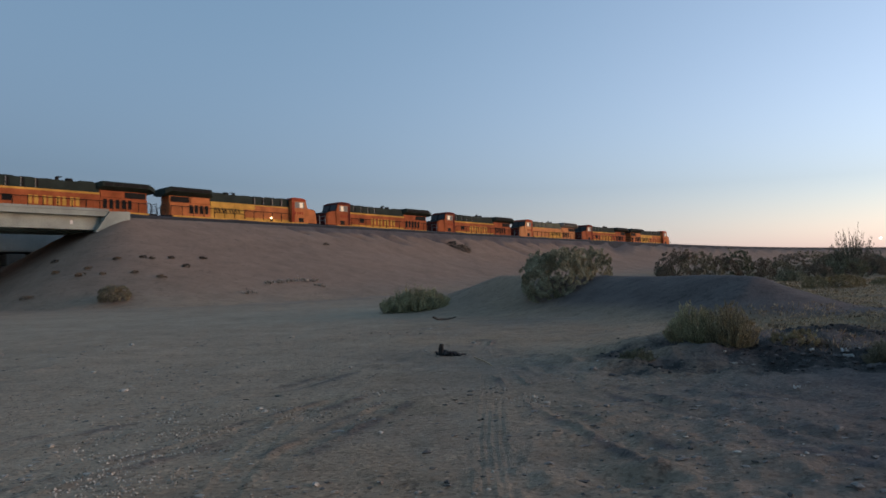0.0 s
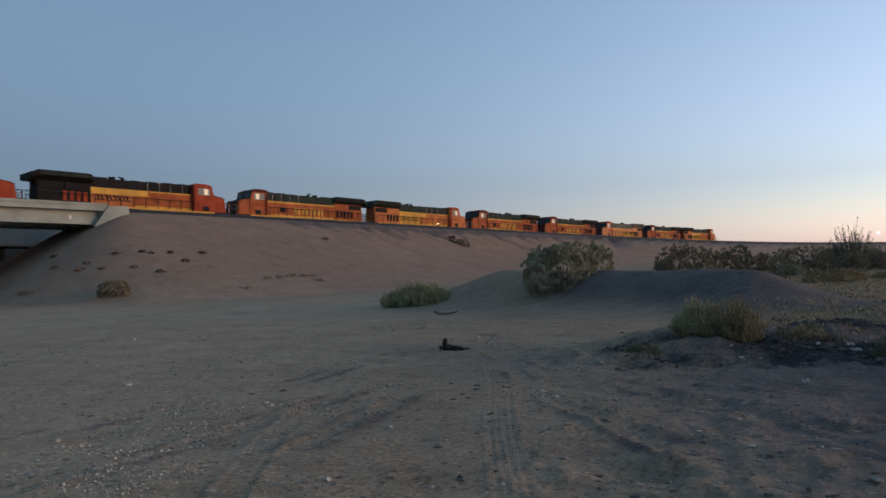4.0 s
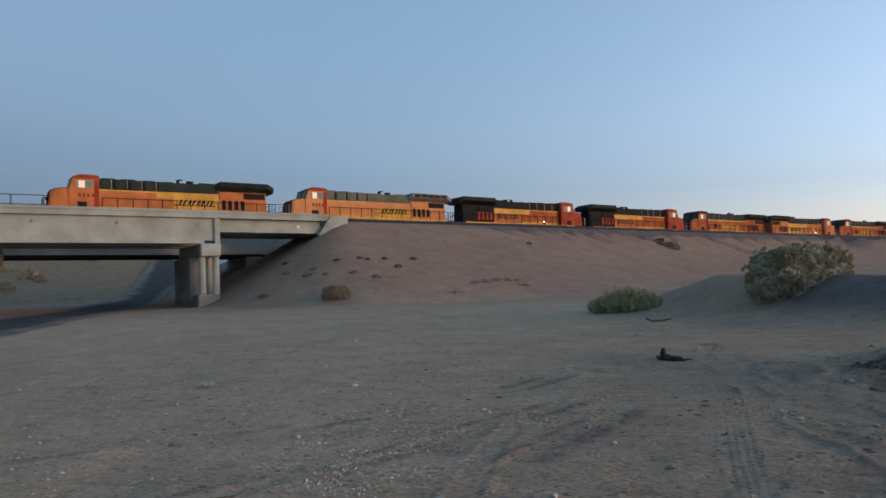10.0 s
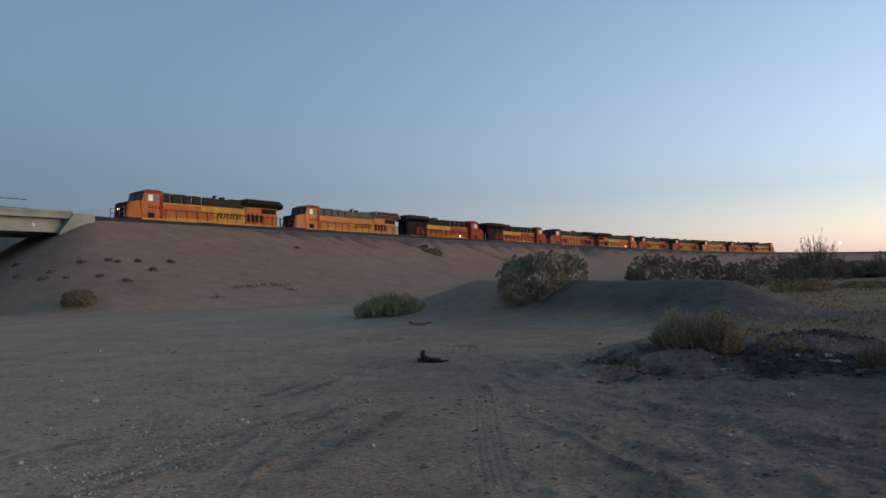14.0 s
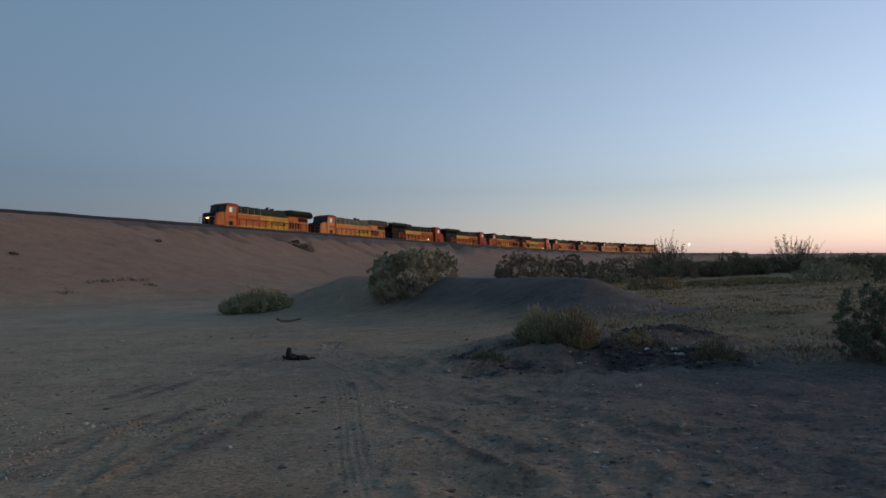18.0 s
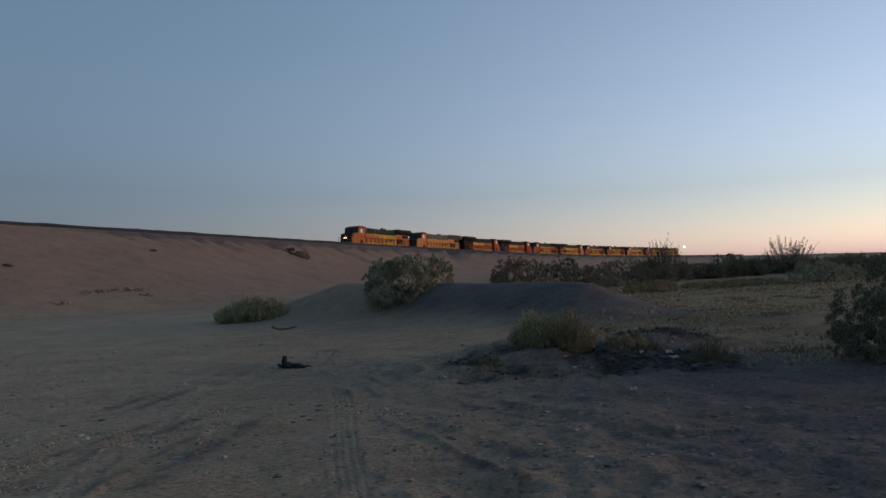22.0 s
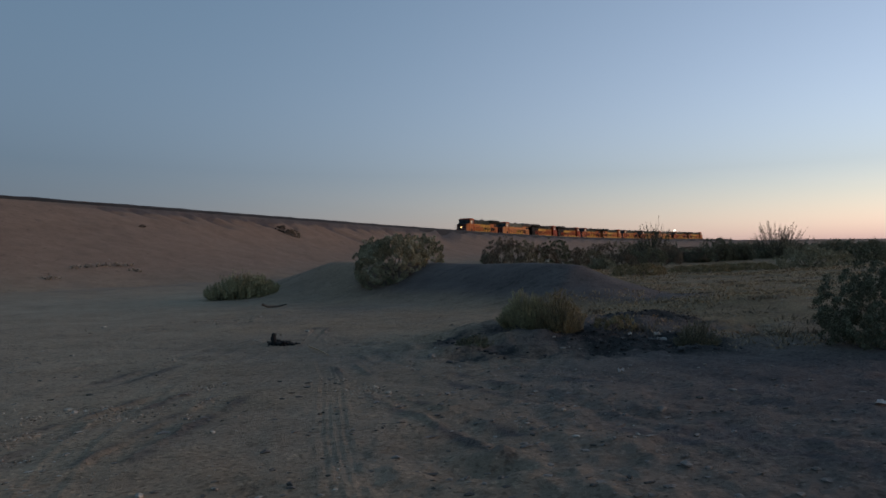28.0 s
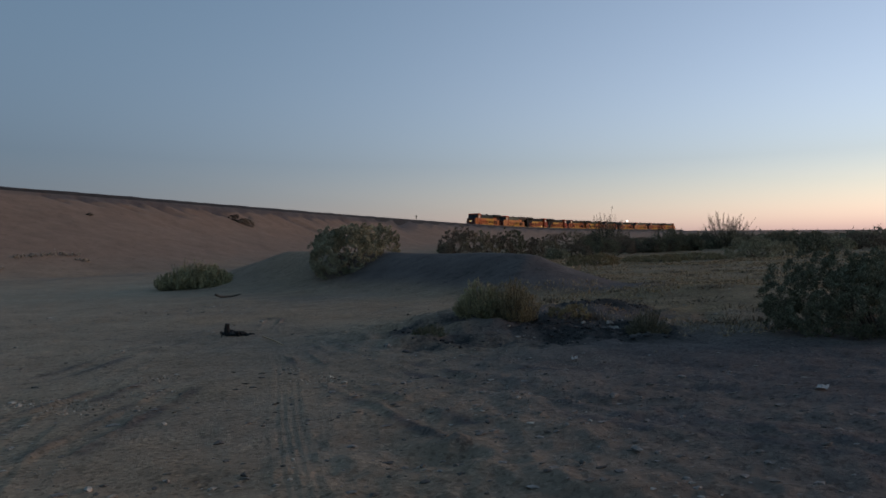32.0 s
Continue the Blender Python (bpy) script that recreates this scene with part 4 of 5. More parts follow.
    # radiator compartment: shade under the overhanging wings put in as black panels
    blocks("radiator_house", rear, (4.7, 9.5, -H + 0.12, H - 0.12, 3.004, 4.0))
    on_sides("recess_shade", M_BLACK, 7.2, 9.35, 3.1, 3.7, off=H - 0.12, proud=0.05, tag="black panel for the shade under the radiator")
    on_sides("equipment_door", rear, 4.8, 7.05, 3.05, 3.7, off=H - 0.12, proud=0.12)
    z = wing_z
    secs = []
    for x, w, zt in ((4.45, 1.1, z - 0.14), (4.8, 1.5, z), (9.5, 1.5, z), (10.15, 1.35, z - 0.3)):
        secs.append([(x, -0.8, 3.72), (x, -w, zt - 0.5), (x, -w, zt - 0.08), (x, -w + 0.14, zt), (x, w - 0.14, zt), (x, w, zt - 0.08), (x, w, zt - 0.5), (x, 0.8, 3.72)])
    bm = bmesh.new()
    loft(bm, secs)
    bmesh.ops.recalc_face_normals(bm, faces=bm.faces)
    radiator = part("radiator_wing", bm, wing, ob, "flared radiator overhang")
    for k in range(5):
        on_sides("radiator_grille", M_BLACK if wing is not M_BLACK else M_GREEN, 5.0 + k * 0.9, 5.8 + k * 0.9, z - 0.46, z - 0.12, radiator, off=1.5, proud=0.02)
    for k in range(4 if not blockish else 5):
        on_sides("louvre", M_BLACK if rear is body else M_RED, 5.0 + k * 0.62, 5.38 + k * 0.62, 1.95, 2.88, off=H, proud=0.05, tag="dark louvred opening")
    if blockish:
        on_sides("louvre", M_BLACK, -3.9, -3.1, 2.15, 2.75, off=H, proud=0.05, tag="dark square louvre")
    # cab, nose
    bm = bmesh.new()
    prism(bm, [(-8.35, 1.60), (-6.006, 1.60), (-6.006, 4.46), (-6.3, 4.56), (-7.75, 4.56), (-8.1, 4.38), (-8.45, 3.2)], -1.5, 1.5)
    c = part("cab", bm, cab, ob)
    bm = bmesh.new()
    prism(bm, [(-8.13, 4.26), (-5.98, 4.26), (-5.98, 4.5), (-6.15, 4.6), (-7.75, 4.6), (-8.16, 4.42)], -1.52, 1.52)
    prism(bm, [(-7.75, 4.596), (-6.15, 4.596), (-6.35, 4.68), (-7.6, 4.68)], -1.3, 1.3)
    part("cab_roof", bm, roof_paint, c, "darker cab roof")
    for a, b, mat in ((-7.66, -7.16, M_GLASS_LIT), (-7.06, -6.6, M_GREY_RAD)):
        on_sides("cab_window", mat, a, b, 3.45, 4.1, c, off=1.5, proud=0.02)
    on_sides("window_surround", M_BLIND, -7.9, -6.46, 3.4, 4.15, c, off=1.5, proud=0.008, tag="grey window surround")
    for y0, y1 in ((-1.3, -0.15), (0.15, 1.3)):
        bm = bmesh.new()
        prism(bm, [(-8.385, 3.56), (-8.33, 3.56), (-8.115, 4.28), (-8.185, 4.28)], y0, y1)
        part("windscreen", bm, M_GLASS, c)
    bm = bmesh.new()
    loft(bm, [[(-9.98, -1.3, 1.60), (-9.98, 1.3, 1.60), (-9.8, 1.22, 3.08), (-9.8, -1.22, 3.08)], [(-9.8, -1.42, 1.60), (-9.8, 1.42, 1.60), (-9.5, 1.36, 3.26), (-9.5, -1.36, 3.26)], [(-8.3, -1.45, 1.60), (-8.3, 1.45, 1.60), (-8.3, 1.41, 3.46), (-8.3, -1.41, 3.46)]])
    bmesh.ops.recalc_face_normals(bm, faces=bm.faces)
    nose = part("nose", bm, cab, ob)
    # nose front coloured darker than the cab for the shade on that end
    bm = bmesh.new()
    prism(bm, [(-10.02, 1.62), (-9.98, 1.62), (-9.81, 3.06), (-9.85, 3.06)], -1.2, 1.2)
    part("nose_front", bm, M_MAROON, nose, "nose front coloured dark maroon for its shade")
    bm = bmesh.new()
    prism(bm, [(-9.86, 3.1), (-9.5, 3.28), (-8.32, 3.48), (-8.32, 3.52), (-9.52, 3.32), (-9.88, 3.12)], -1.3, 1.3)
    part("glare_panel", bm, M_BLACK, nose, "black glare panel on the nose top")
    # cab front round the windscreens blackened for the same shade
    bm = bmesh.new()
    prism(bm, [(-8.47, 3.22), (-8.43, 3.22), (-8.09, 4.38), (-8.13, 4.38)], -1.46, 1.46)
    part("windscreen_surround", bm, M_BLACK, c, "cab front round the windscreen, blackened for its shade")
    # the step well's hollow is drawn as a flat black panel
    on_sides("cab_step_well", M_BLACK, -7.75, -7.0, 1.66, 2.2, off=1.5, proud=0.02, tag="flat black panel in place of a step well below the cab")
    on_sides("cab_door", roof_paint, -6.42, -6.02, 1.66, 4.2, off=1.5, proud=0.02)
    # ends
    for way in (-1, 1):
        blocks("pilot_plate", M_BLACK, (*sorted((way * 10.2, way * 10.34)), -1.5, 1.5, 0.45, 1.60))
        blocks("coupler", M_TRUCK, (*sorted((way * 10.34, way * 10.62)), -0.16, 0.16, 0.72, 1.02))
        for y in (-1.3, 1.3):
            bm = bmesh.new()
            for k in range(4):
                box(bm, *sorted((way * 9.85, way * 10.2)), y - 0.2, y + 0.2, 0.42 + 0.3 * k, 0.46 + 0.3 * k)
            for e in (y - 0.2, y + 0.2):
                box(bm, *sorted((way * 9.85, way * 10.2)), e - 0.015, e + 0.015, 0.4, 1.4)
            part("step_ladder", bm, M_STEEL, ob)
        for y0, y1 in ((-1.46, -0.45), (0.45, 1.46)):
            bm = bmesh.new()
            for y in (y0, y1):
                tube(bm, (way * 10.25, y, 1.58), (way * 10.25, y, 2.68), 0.035, 5)
            for zz in (2.66, 2.15):
                tube(bm, (way * 10.25, y0, zz), (way * 10.25, y1, zz), 0.03, 5)
            part("end_handrail", bm, M_STEEL if way < 0 else M_BLACK, ob)
    if not blockish:
        for y in (-1.0, 1.0):
            bm = bmesh.new()
            tube(bm, (-10.2, y, 1.6), (-9.45, y * 1.1, 2.75), 0.04, 5)
            part("slanted_grab_rail", bm, M_STEEL, nose)
    for y in (-1.46, 1.46):
        xs = np.arange(-5.75, 9.9, 1.28)
        bm = bmesh.new()
        tube(bm, (xs[0], y, 2.62), (xs[-1], y, 2.62), 0.038, 5)
        rail = part("side_handrail", bm, M_BLACK, ob)
        for x in xs:
            bm = bmesh.new()
            tube(bm, (x, y, 1.58), (x, y, 2.62), 0.042, 5)
            part("stanchion", bm, M_BLACK, rail)
    # plain bars on the hood and under the cab windows
    for y in (-1, 1):
        ys = sorted((y * (H + 0.028), y * (H + 0.036)))
        bars = []
        for k in range(4):
            if blockish:
                a = -1.75 + 1.22 * k
                bars += [[(a, 1.98), (a + 0.34, 1.98), (a + 0.34, 2.82), (a, 2.82)], [(a + 0.52, 1.98), (a + 0.86, 1.98), (a + 0.86, 2.82), (a + 0.52, 2.82)]]
            else:
                a = 0.9 + 0.85 * k
                bars += [[(a, 2.3), (a + 0.17, 2.3), (a + 0.4, 2.8), (a + 0.23, 2.8)], [(a + 0.36, 2.3), (a + 0.53, 2.3), (a + 0.76, 2.8), (a + 0.59, 2.8)]]
        if not blockish:
            bars.append([(0.5, 2.2), (4.3, 2.2), (4.4, 2.28), (0.5, 2.28)])
        for outline in bars:
            bm = bmesh.new()
            prism(bm, outline, *ys)
            bmesh.ops.recalc_face_normals(bm, faces=bm.faces)
            part("hood_bar", bm, M_YELLOW if blockish else M_BLACK, ob)
        for k in range(4):
            bm = bmesh.new()
            a = -7.7 + 0.36 * k
            box(bm, a, a + 0.22, *sorted((y * 1.504, y * 1.512)), 2.62, 2.95)
            part("cab_bar", bm, M_RED, ob)
    for o in ob.children:
        o.scale.x, o.scale.z = stretch, 1.03
    return ob


def train():
    swoosh = locomotive((M_ORANGE, M_YELLOW, M_YELLOW, M_GREEN, M_GREEN, M_ORANGE, M_RED, "swoosh"), "orange and yellow road locomotive with a dark green roof")
    bright = locomotive((M_ORANGE_BRIGHT, M_YELLOW, M_ORANGE_BRIGHT, M_GREY_GREEN, M_GREY_RAD, M_ORANGE_BRIGHT, M_RED, "swoosh"), "bright orange road locomotive with a dusty grey radiator", 1.035)
    dark = locomotive((M_ORANGE_DULL, M_ORANGE, M_YELLOW, M_BLACK, M_BLACK, M_RED, M_RED, "swoosh"), "dusty orange road locomotive with a large black radiator")
    block = locomotive((M_ORANGE_DULL, M_ORANGE_DULL, M_YELLOW, M_GREEN, M_GREEN, M_ORANGE_DULL, M_MAROON, "block"), "faded red-orange road locomotive with yellow lettering")
    used = set()
    # from the tail to the head; True: the cab faces the head of the train
    for proto, flip in ((swoosh, False), (bright, False), (dark, True), (dark, True), (block, False), (swoosh, True), (block, False), (block, False), (bright, False), (block, False), (swoosh, True)):
        if proto in used:
            ob = copy_thing(proto, Matrix())
        else:
            ob = proto
            used.add(proto)
        LOCOS.append((ob, flip))
    # lit lamps: the tail's headlights, step lamps on two units
    tail = LOCOS[0][0]
    for name, x, ys, z, r in (("lit_headlight", -10.55, (-0.17, 0.17), 2.62, 0.11),):
        for y in ys:
            bm = bmesh.new()
            for v in bmesh.ops.create_circle(bm, cap_ends=True, segments=14, radius=r)["verts"]:
                v.co = (x, y - v.co.x, z + v.co.y)
            lamp = part(name, bm, M_LAMP, tail, "lit lamp lens")
            bm = bmesh.new()
            tube(bm, (x + 0.35, y, z), (x - 0.06, y, z), r + 0.03, 14, caps=False)
            part("lamp_housing", bm, M_BLACK, lamp)
    for k in (2, 5):
        for y in (-1.54, 1.54):
            bm = bmesh.new()
            tube(bm, (-3.1, y - 0.01, 2.0), (-3.1, y + 0.01, 2.0), 0.11, 8)
            part("step_lamp", bm, M_STEP, LOCOS[k][0], "small lit step lamp")
            bm = bmesh.new()
            box(bm, -3.3, -2.9, *sorted((y, y * 0.98)), 1.6, 1.95, 0.01)
            part("lamp_box", bm, M_BLACK, LOCOS[k][0])


train()

# ---- plants ----
def leaf_cloud(rng, rx, ry, h, clumps, leaves, size, tall=1.6, spiky=0.0, hollow=0.6):
    """Small leaf blades on rounded tufts that crowd over an uneven dome, as vertices and faces."""
    lobes = rng.uniform(0.74, 1.1, 12)
    ang = rng.uniform(-math.pi, math.pi, clumps)
    up = np.arcsin(rng.uniform(0.0, 1.0, clumps) ** 0.85)
    rad = hollow + (1 - hollow) * rng.uniform(0, 1, clumps) ** 0.35
    wrap = (ang + math.pi) / (2 * math.pi) * 12
    edge = np.interp(wrap, np.arange(13), np.append(lobes, lobes[0]))
    rad = rad * (edge * np.cos(up) + (0.9 + 0.12 * np.sin(3 * ang)) * np.sin(up))
    tuft = (0.04 + 1.0 / math.sqrt(clumps)) * (rx * ry * h) ** (1 / 3) * rng.uniform(0.6, 1.25, clumps)
    centre = np.column_stack([rx * rad * np.cos(ang) * np.cos(up), ry * rad * np.sin(ang) * np.cos(up), h * (0.04 + 0.94 * rad * np.sin(up)) - 0.4 * tuft])
    n = clumps * leaves
    k = np.repeat(np.arange(clumps), leaves)
    away = np.column_stack([centre[:, 0] / rx, centre[:, 1] / ry, centre[:, 2] / h + 0.25])
    away /= np.linalg.norm(away, axis=1, keepdims=True) + 1e-6
    out = away[k] * 0.75 + rng.normal(0, 0.62, (n, 3))
    out /= np.linalg.norm(out, axis=1, keepdims=True) + 1e-6
    p = centre[k] + out * tuft[k][:, None] * rng.uniform(0.55, 1.08, n)[:, None]
    p[:, 2] = np.abs(p[:, 2]) + spiky * tuft[k] * rng.exponential(0.6, n) * (rng.uniform(0, 1, n) < 0.35)
    axis = out * (0.25 + spiky) + np.array([0, 0, 0.35 + 0.5 * spiky]) + rng.normal(0, 0.5, (n, 3))
    axis /= np.linalg.norm(axis, axis=1, keepdims=True)
    side = np.cross(axis, out + rng.normal(0, 0.45, (n, 3)))
    side /= np.linalg.norm(side, axis=1, keepdims=True) + 1e-6
    ln = size * tall * rng.uniform(0.6, 1.4, n)[:, None]
    w = size * 0.5 * rng.uniform(0.7, 1.3, n)[:, None]
    verts = np.stack([p - axis * ln / 2, p + side * w / 2, p + axis * ln / 2, p - side * w / 2], 1).reshape(-1, 3)
    return verts, np.arange(4 * n).reshape(-1, 4)


def stems(rng, rx, ry, h, count, thick):
    bm = bmesh.new()
    for _ in range(count):
        a, r = rng.uniform(0, 2 * math.pi), rng.uniform(0.25, 0.85)
        foot = Vector((rng.normal(0, 0.06 * rx), rng.normal(0, 0.06 * ry), -0.08))
        tip = Vector((rx * r * math.cos(a), ry * r * math.sin(a), h * rng.uniform(0.45, 0.95) * math.sqrt(max(0.1, 1 - r * r * 0.8))))
        mid = foot.lerp(tip, 0.5) + Vector((rng.normal(0, 0.08 * rx), rng.normal(0, 0.08 * ry), 0.08 * h))
        tube(bm, foot, mid, thick, 5, thick * 0.7, False)
        tube(bm, mid, tip, thick * 0.7, 4, thick * 0.25, False)
    return bm


def broom(rng, rx, ry, h, count, leaves, size, thick, bare=0.3, tall=2.0, root=0.12):
    """Stems fanning up from the root with leaf blades along their outer part: leaf vertices and faces, and the stems' mesh."""
    bm = bmesh.new()
    offset = int(rng.integers(1, 900))
    pts, ways = [], []
    for _ in range(count):
        a, r = rng.uniform(0, 2 * math.pi), math.sqrt(rng.uniform(0, 1))
        uneven = float(wave(2.2 * r * math.cos(a), 2.2 * r * math.sin(a), 1.0, offset))
        reach = 1 + 0.16 * uneven
        tip = np.array([reach * rx * r * math.cos(a), reach * ry * r * math.sin(a), h * (1.06 - 0.74 * r ** 1.9) * (0.92 + 0.2 * uneven) * (rng.uniform(0.72, 1.05) + 0.22 * (rng.uniform(0, 1) < 0.07))])
        foot = np.array([root * tip[0] + rng.normal(0, 0.05 * rx), root * tip[1] + rng.normal(0, 0.05 * ry), -0.08])
        mid = foot + (tip - foot) * 0.5 + np.array([0.08 * tip[0], 0.08 * tip[1], -0.03 * h]) + rng.normal(0, 0.03 * h, 3)
        tube(bm, Vector(foot), Vector(mid), thick, 4, thick * 0.6, False)
        tube(bm, Vector(mid), Vector(tip), thick * 0.6, 3, thick * 0.2, False)
        u = bare + (1 - bare) * rng.uniform(0, 1, leaves) ** 0.7
        on = np.where(u[:, None] < 0.5, foot + (mid - foot) * u[:, None] * 2, mid + (tip - mid) * (u[:, None] * 2 - 1))
        pts.append(on + rng.normal(0, 0.9, (leaves, 3)) * size * (1.6 - u[:, None]))
        ways.append(np.tile((tip - mid) / np.linalg.norm(tip - mid), (leaves, 1)))
    p, way = np.concatenate(pts), np.concatenate(ways)
    p[:, 2] = np.maximum(p[:, 2], 0.01)
    axis = way + rng.normal(0, 0.45, p.shape)
    axis /= np.linalg.norm(axis, axis=1, keepdims=True)
    side = np.cross(axis, rng.normal(0, 1, p.shape))
    side /= np.linalg.norm(side, axis=1, keepdims=True) + 1e-6
    ln, w = size * tall * rng.uniform(0.6, 1.4, (len(p), 1)), size * 0.5 * rng.uniform(0.7, 1.3, (len(p), 1))
    return np.stack([p - axis * ln / 2, p + side * w / 2, p + axis * ln / 2, p - side * w / 2], 1).reshape(-1, 3), np.arange(4 * len(p)).reshape(-1, 4), bm


def broom_shrub(name, x, y, rx, ry, h, leaf, label, seed, count=120, leaves=40, size=0.03, thick=0.01, bare=0.3, tall=2.0, sink=0.05, group="", root=0.12):
    rng = np.random.default_rng(seed)
    ob = thing(name, pose(x, y, level(x, y) - sink), label, "shrub", group)
    v, f, bm = broom(rng, rx, ry, h, count, leaves, size, thick, bare, tall, root)
    from_arrays("foliage", v, f, leaf, ob)
    part("twig_frame", bm, M_STEM, ob)
    return ob


def shrub(name, x, y, rx, ry, h, leaf, label, seed, clumps=260, leaves=22, size=0.07, turn=0.0, spiky=0.0, sink=0.05, tall=1.6, hollow=0.55, category="shrub", group="", lean=0.0):
    rng = np.random.default_rng(seed)
    ob = thing(name, pose(x, y, level(x, y) - sink, 0, lean, turn), label, category, group)
    v, f = leaf_cloud(rng, rx, ry, h, clumps, leaves, size, tall, spiky, hollow)
    from_arrays("foliage", v, f, leaf, ob)
    part("twig_frame", stems(rng, rx, ry, h, 14, 0.012 + 0.01 * h), M_STEM, ob)
    return ob


def polar(az, r):
    return r * math.sin(radians(az)), r * math.cos(radians(az))


def near_shrubs():
    # by the mouth of the track, on the berm, on the hummock, at the plain's edge
    broom_shrub("saltbush", *polar(-1.65, 35.6), 1.85, 1.2, 1.3, M_LEAF_PALE, "low broad grey-green saltbush on bare sand", 11, 620, 60, 0.035, 0.014, 0.05, 3.0, 0.1, root=0.78)
    shrub("saltbush", *polar(9.7, 31.8), 1.45, 1.3, 1.85, M_LEAF_SALT, "large leaning grey-green saltbush on the berm", 12, 660, 80, 0.045, sink=0.45, spiky=0.3, tall=2.2, lean=-13.0)
    shrub("saltbush", *polar(12.0, 33.6), 0.75, 0.7, 1.35, M_LEAF_SALT, "small saltbush behind the larger one on the berm", 13, 150, 56, 0.05, sink=0.1, spiky=0.3, tall=2.2)
    broom_shrub("rabbitbrush", *polar(19.7, 14.7), 0.62, 0.5, 0.84, M_LEAF_PALE, "pale olive-green brush on an ash-grey hummock", 14, 230, 60, 0.018, 0.005, 0.1, 3.6, root=0.3)
    broom_shrub("rabbitbrush", *polar(22.2, 14.5), 0.52, 0.45, 0.84, M_LEAF_DRY, "straw-coloured dry brush on the hummock's side", 15, 220, 60, 0.016, 0.006, 0.1, 3.6, root=0.4)
    broom_shrub("rabbitbrush", *polar(32.3, 14.4), 0.46, 0.42, 0.62, M_LEAF_OLIVE, "small dark brush beside the burnt patch", 16, 200, 50, 0.016, 0.006, 0.1, 3.2)
    shrub("greasewood", *polar(47.2, 15.4), 1.75, 1.4, 1.32, M_LEAF_DARK, "broad dark green greasewood on the open dirt", 17, 820, 120, 0.032, spiky=0.15, hollow=0.4)
    broom_shrub("rabbitbrush", *polar(15.6, 13.3), 0.36, 0.28, 0.24, M_LEAF_DARK, "low dark brush at the hummock's foot", 19, 120, 40, 0.016, 0.005, 0.1, 3.0, root=0.5)
    shrub("rabbitbrush", *polar(26.5, 15.2), 0.4, 0.35, 0.22, M_LEAF_DRY, "low dry brush on the burnt ground", 18, 60, 50, 0.028, spiky=0.5, tall=2.4)
    # weeds on the sand bank
    shrub("tumbleweed", *polar(-24.3, 53.2), 0.95, 0.85, 0.95, M_LEAF_OLIVE, "round olive-brown bush at the bank's foot", 21, 340, 70, 0.045, spiky=0.2)
    for az, r, w, h, mat, seed in ((-29.9, 58.4, 0.7, 0.4, M_LEAF_BROWN, 22), (-28.1, 64.5, 0.45, 0.4, M_STEM, 23), (-28.07, 61.5, 0.5, 0.35, M_LEAF_BROWN, 24),
                                   (-26.56, 59.2, 0.55, 0.4, M_LEAF_BROWN, 25), (-26.05, 60.1, 0.45, 0.3, M_LEAF_BROWN, 26), (-24.1, 60.7, 0.5, 0.35, M_LEAF_BROWN, 27), (-22.4, 60.8, 0.35, 0.3, M_STEM, 28),
                                   (-21.8, 60.6, 0.35, 0.3, M_LEAF_BROWN, 29), (-21.15, 56.6, 0.55, 0.4, M_LEAF_BROWN, 30), (-20.45, 61.0, 0.35, 0.35, M_STEM, 31), (-19.45, 59.4, 0.45, 0.4, M_STEM, 32),
                                   (-18.22, 62.0, 0.45, 0.35, M_STEM, 33), (-23.0, 57.8, 0.4, 0.3, M_LEAF_BROWN, 34), (-9.0, 75.4, 0.45, 0.35, M_STEM, 35), (-25.1, 58.4, 0.35, 0.25, M_LEAF_BROWN, 36)):
        shrub("tumbleweed", *polar(az, r), *((w, w * 0.8, h) if r < 54 else (w * 0.62, w * 0.5, h * 0.6)), mat, "dry brown weed clump on the sand bank", seed, 40, 26, 0.05, spiky=0.3, group="weeds on the bank")
    for az, r, w, seed in ((-15.1, 54.3, 0.6, 37), (-11.0, 59.6, 0.7, 38), (-12.5, 58.3, 0.6, 39), (-11.8, 59.0, 0.4, 42), (-10.2, 60.2, 0.5, 43), (-13.4, 57.6, 0.4, 44), (-9.6, 58.8, 0.4, 45)):
        shrub("dry_tuft", *polar(az, r), w, w * 0.5, 0.2, M_GRIT, "sparse bleached tuft on the sand bank", seed, 14, 24, 0.06, spiky=0.6, tall=3.0, group="straw tufts on the bank")
    shrub("tumbleweed", *polar(1.6, 95.0), 1.15, 0.9, 1.25, M_LEAF_BROWN, "dark dead bush clinging below the bank's crest", 40, 120, 40, 0.08, spiky=0.3, sink=0.25)
    shrub("tumbleweed", *polar(0.95, 94.5), 0.6, 0.5, 0.8, M_STEM, "small dead bush below the bank's crest", 41, 30, 60, 0.09, spiky=0.3)


# azimuth, distance, half width, height
CREOSOTE = [(31.6, 92, 1.9, 2.3, 101), (33.1, 90, 2.1, 2.1, 102), (34.8, 95, 1.8, 2.9, 103), (36.0, 97, 1.9, 2.5, 104), (40.9, 100, 2.4, 2.4, 105), (42.6, 104, 2.3, 2.2, 106), (44.4, 98, 2.2, 2.4, 107), (46.3, 101, 2.2, 2.2, 108), (38.3, 108, 5.6, 5.6, 90), (36.9, 112, 2.2, 2.6, 91), (39.9, 116, 2.2, 2.3, 92), (29.7, 96, 3.4, 5.2, 93), (45.6, 130, 2.2, 2.3, 94), (17.2, 100, 1.4, 1.6, 95)]


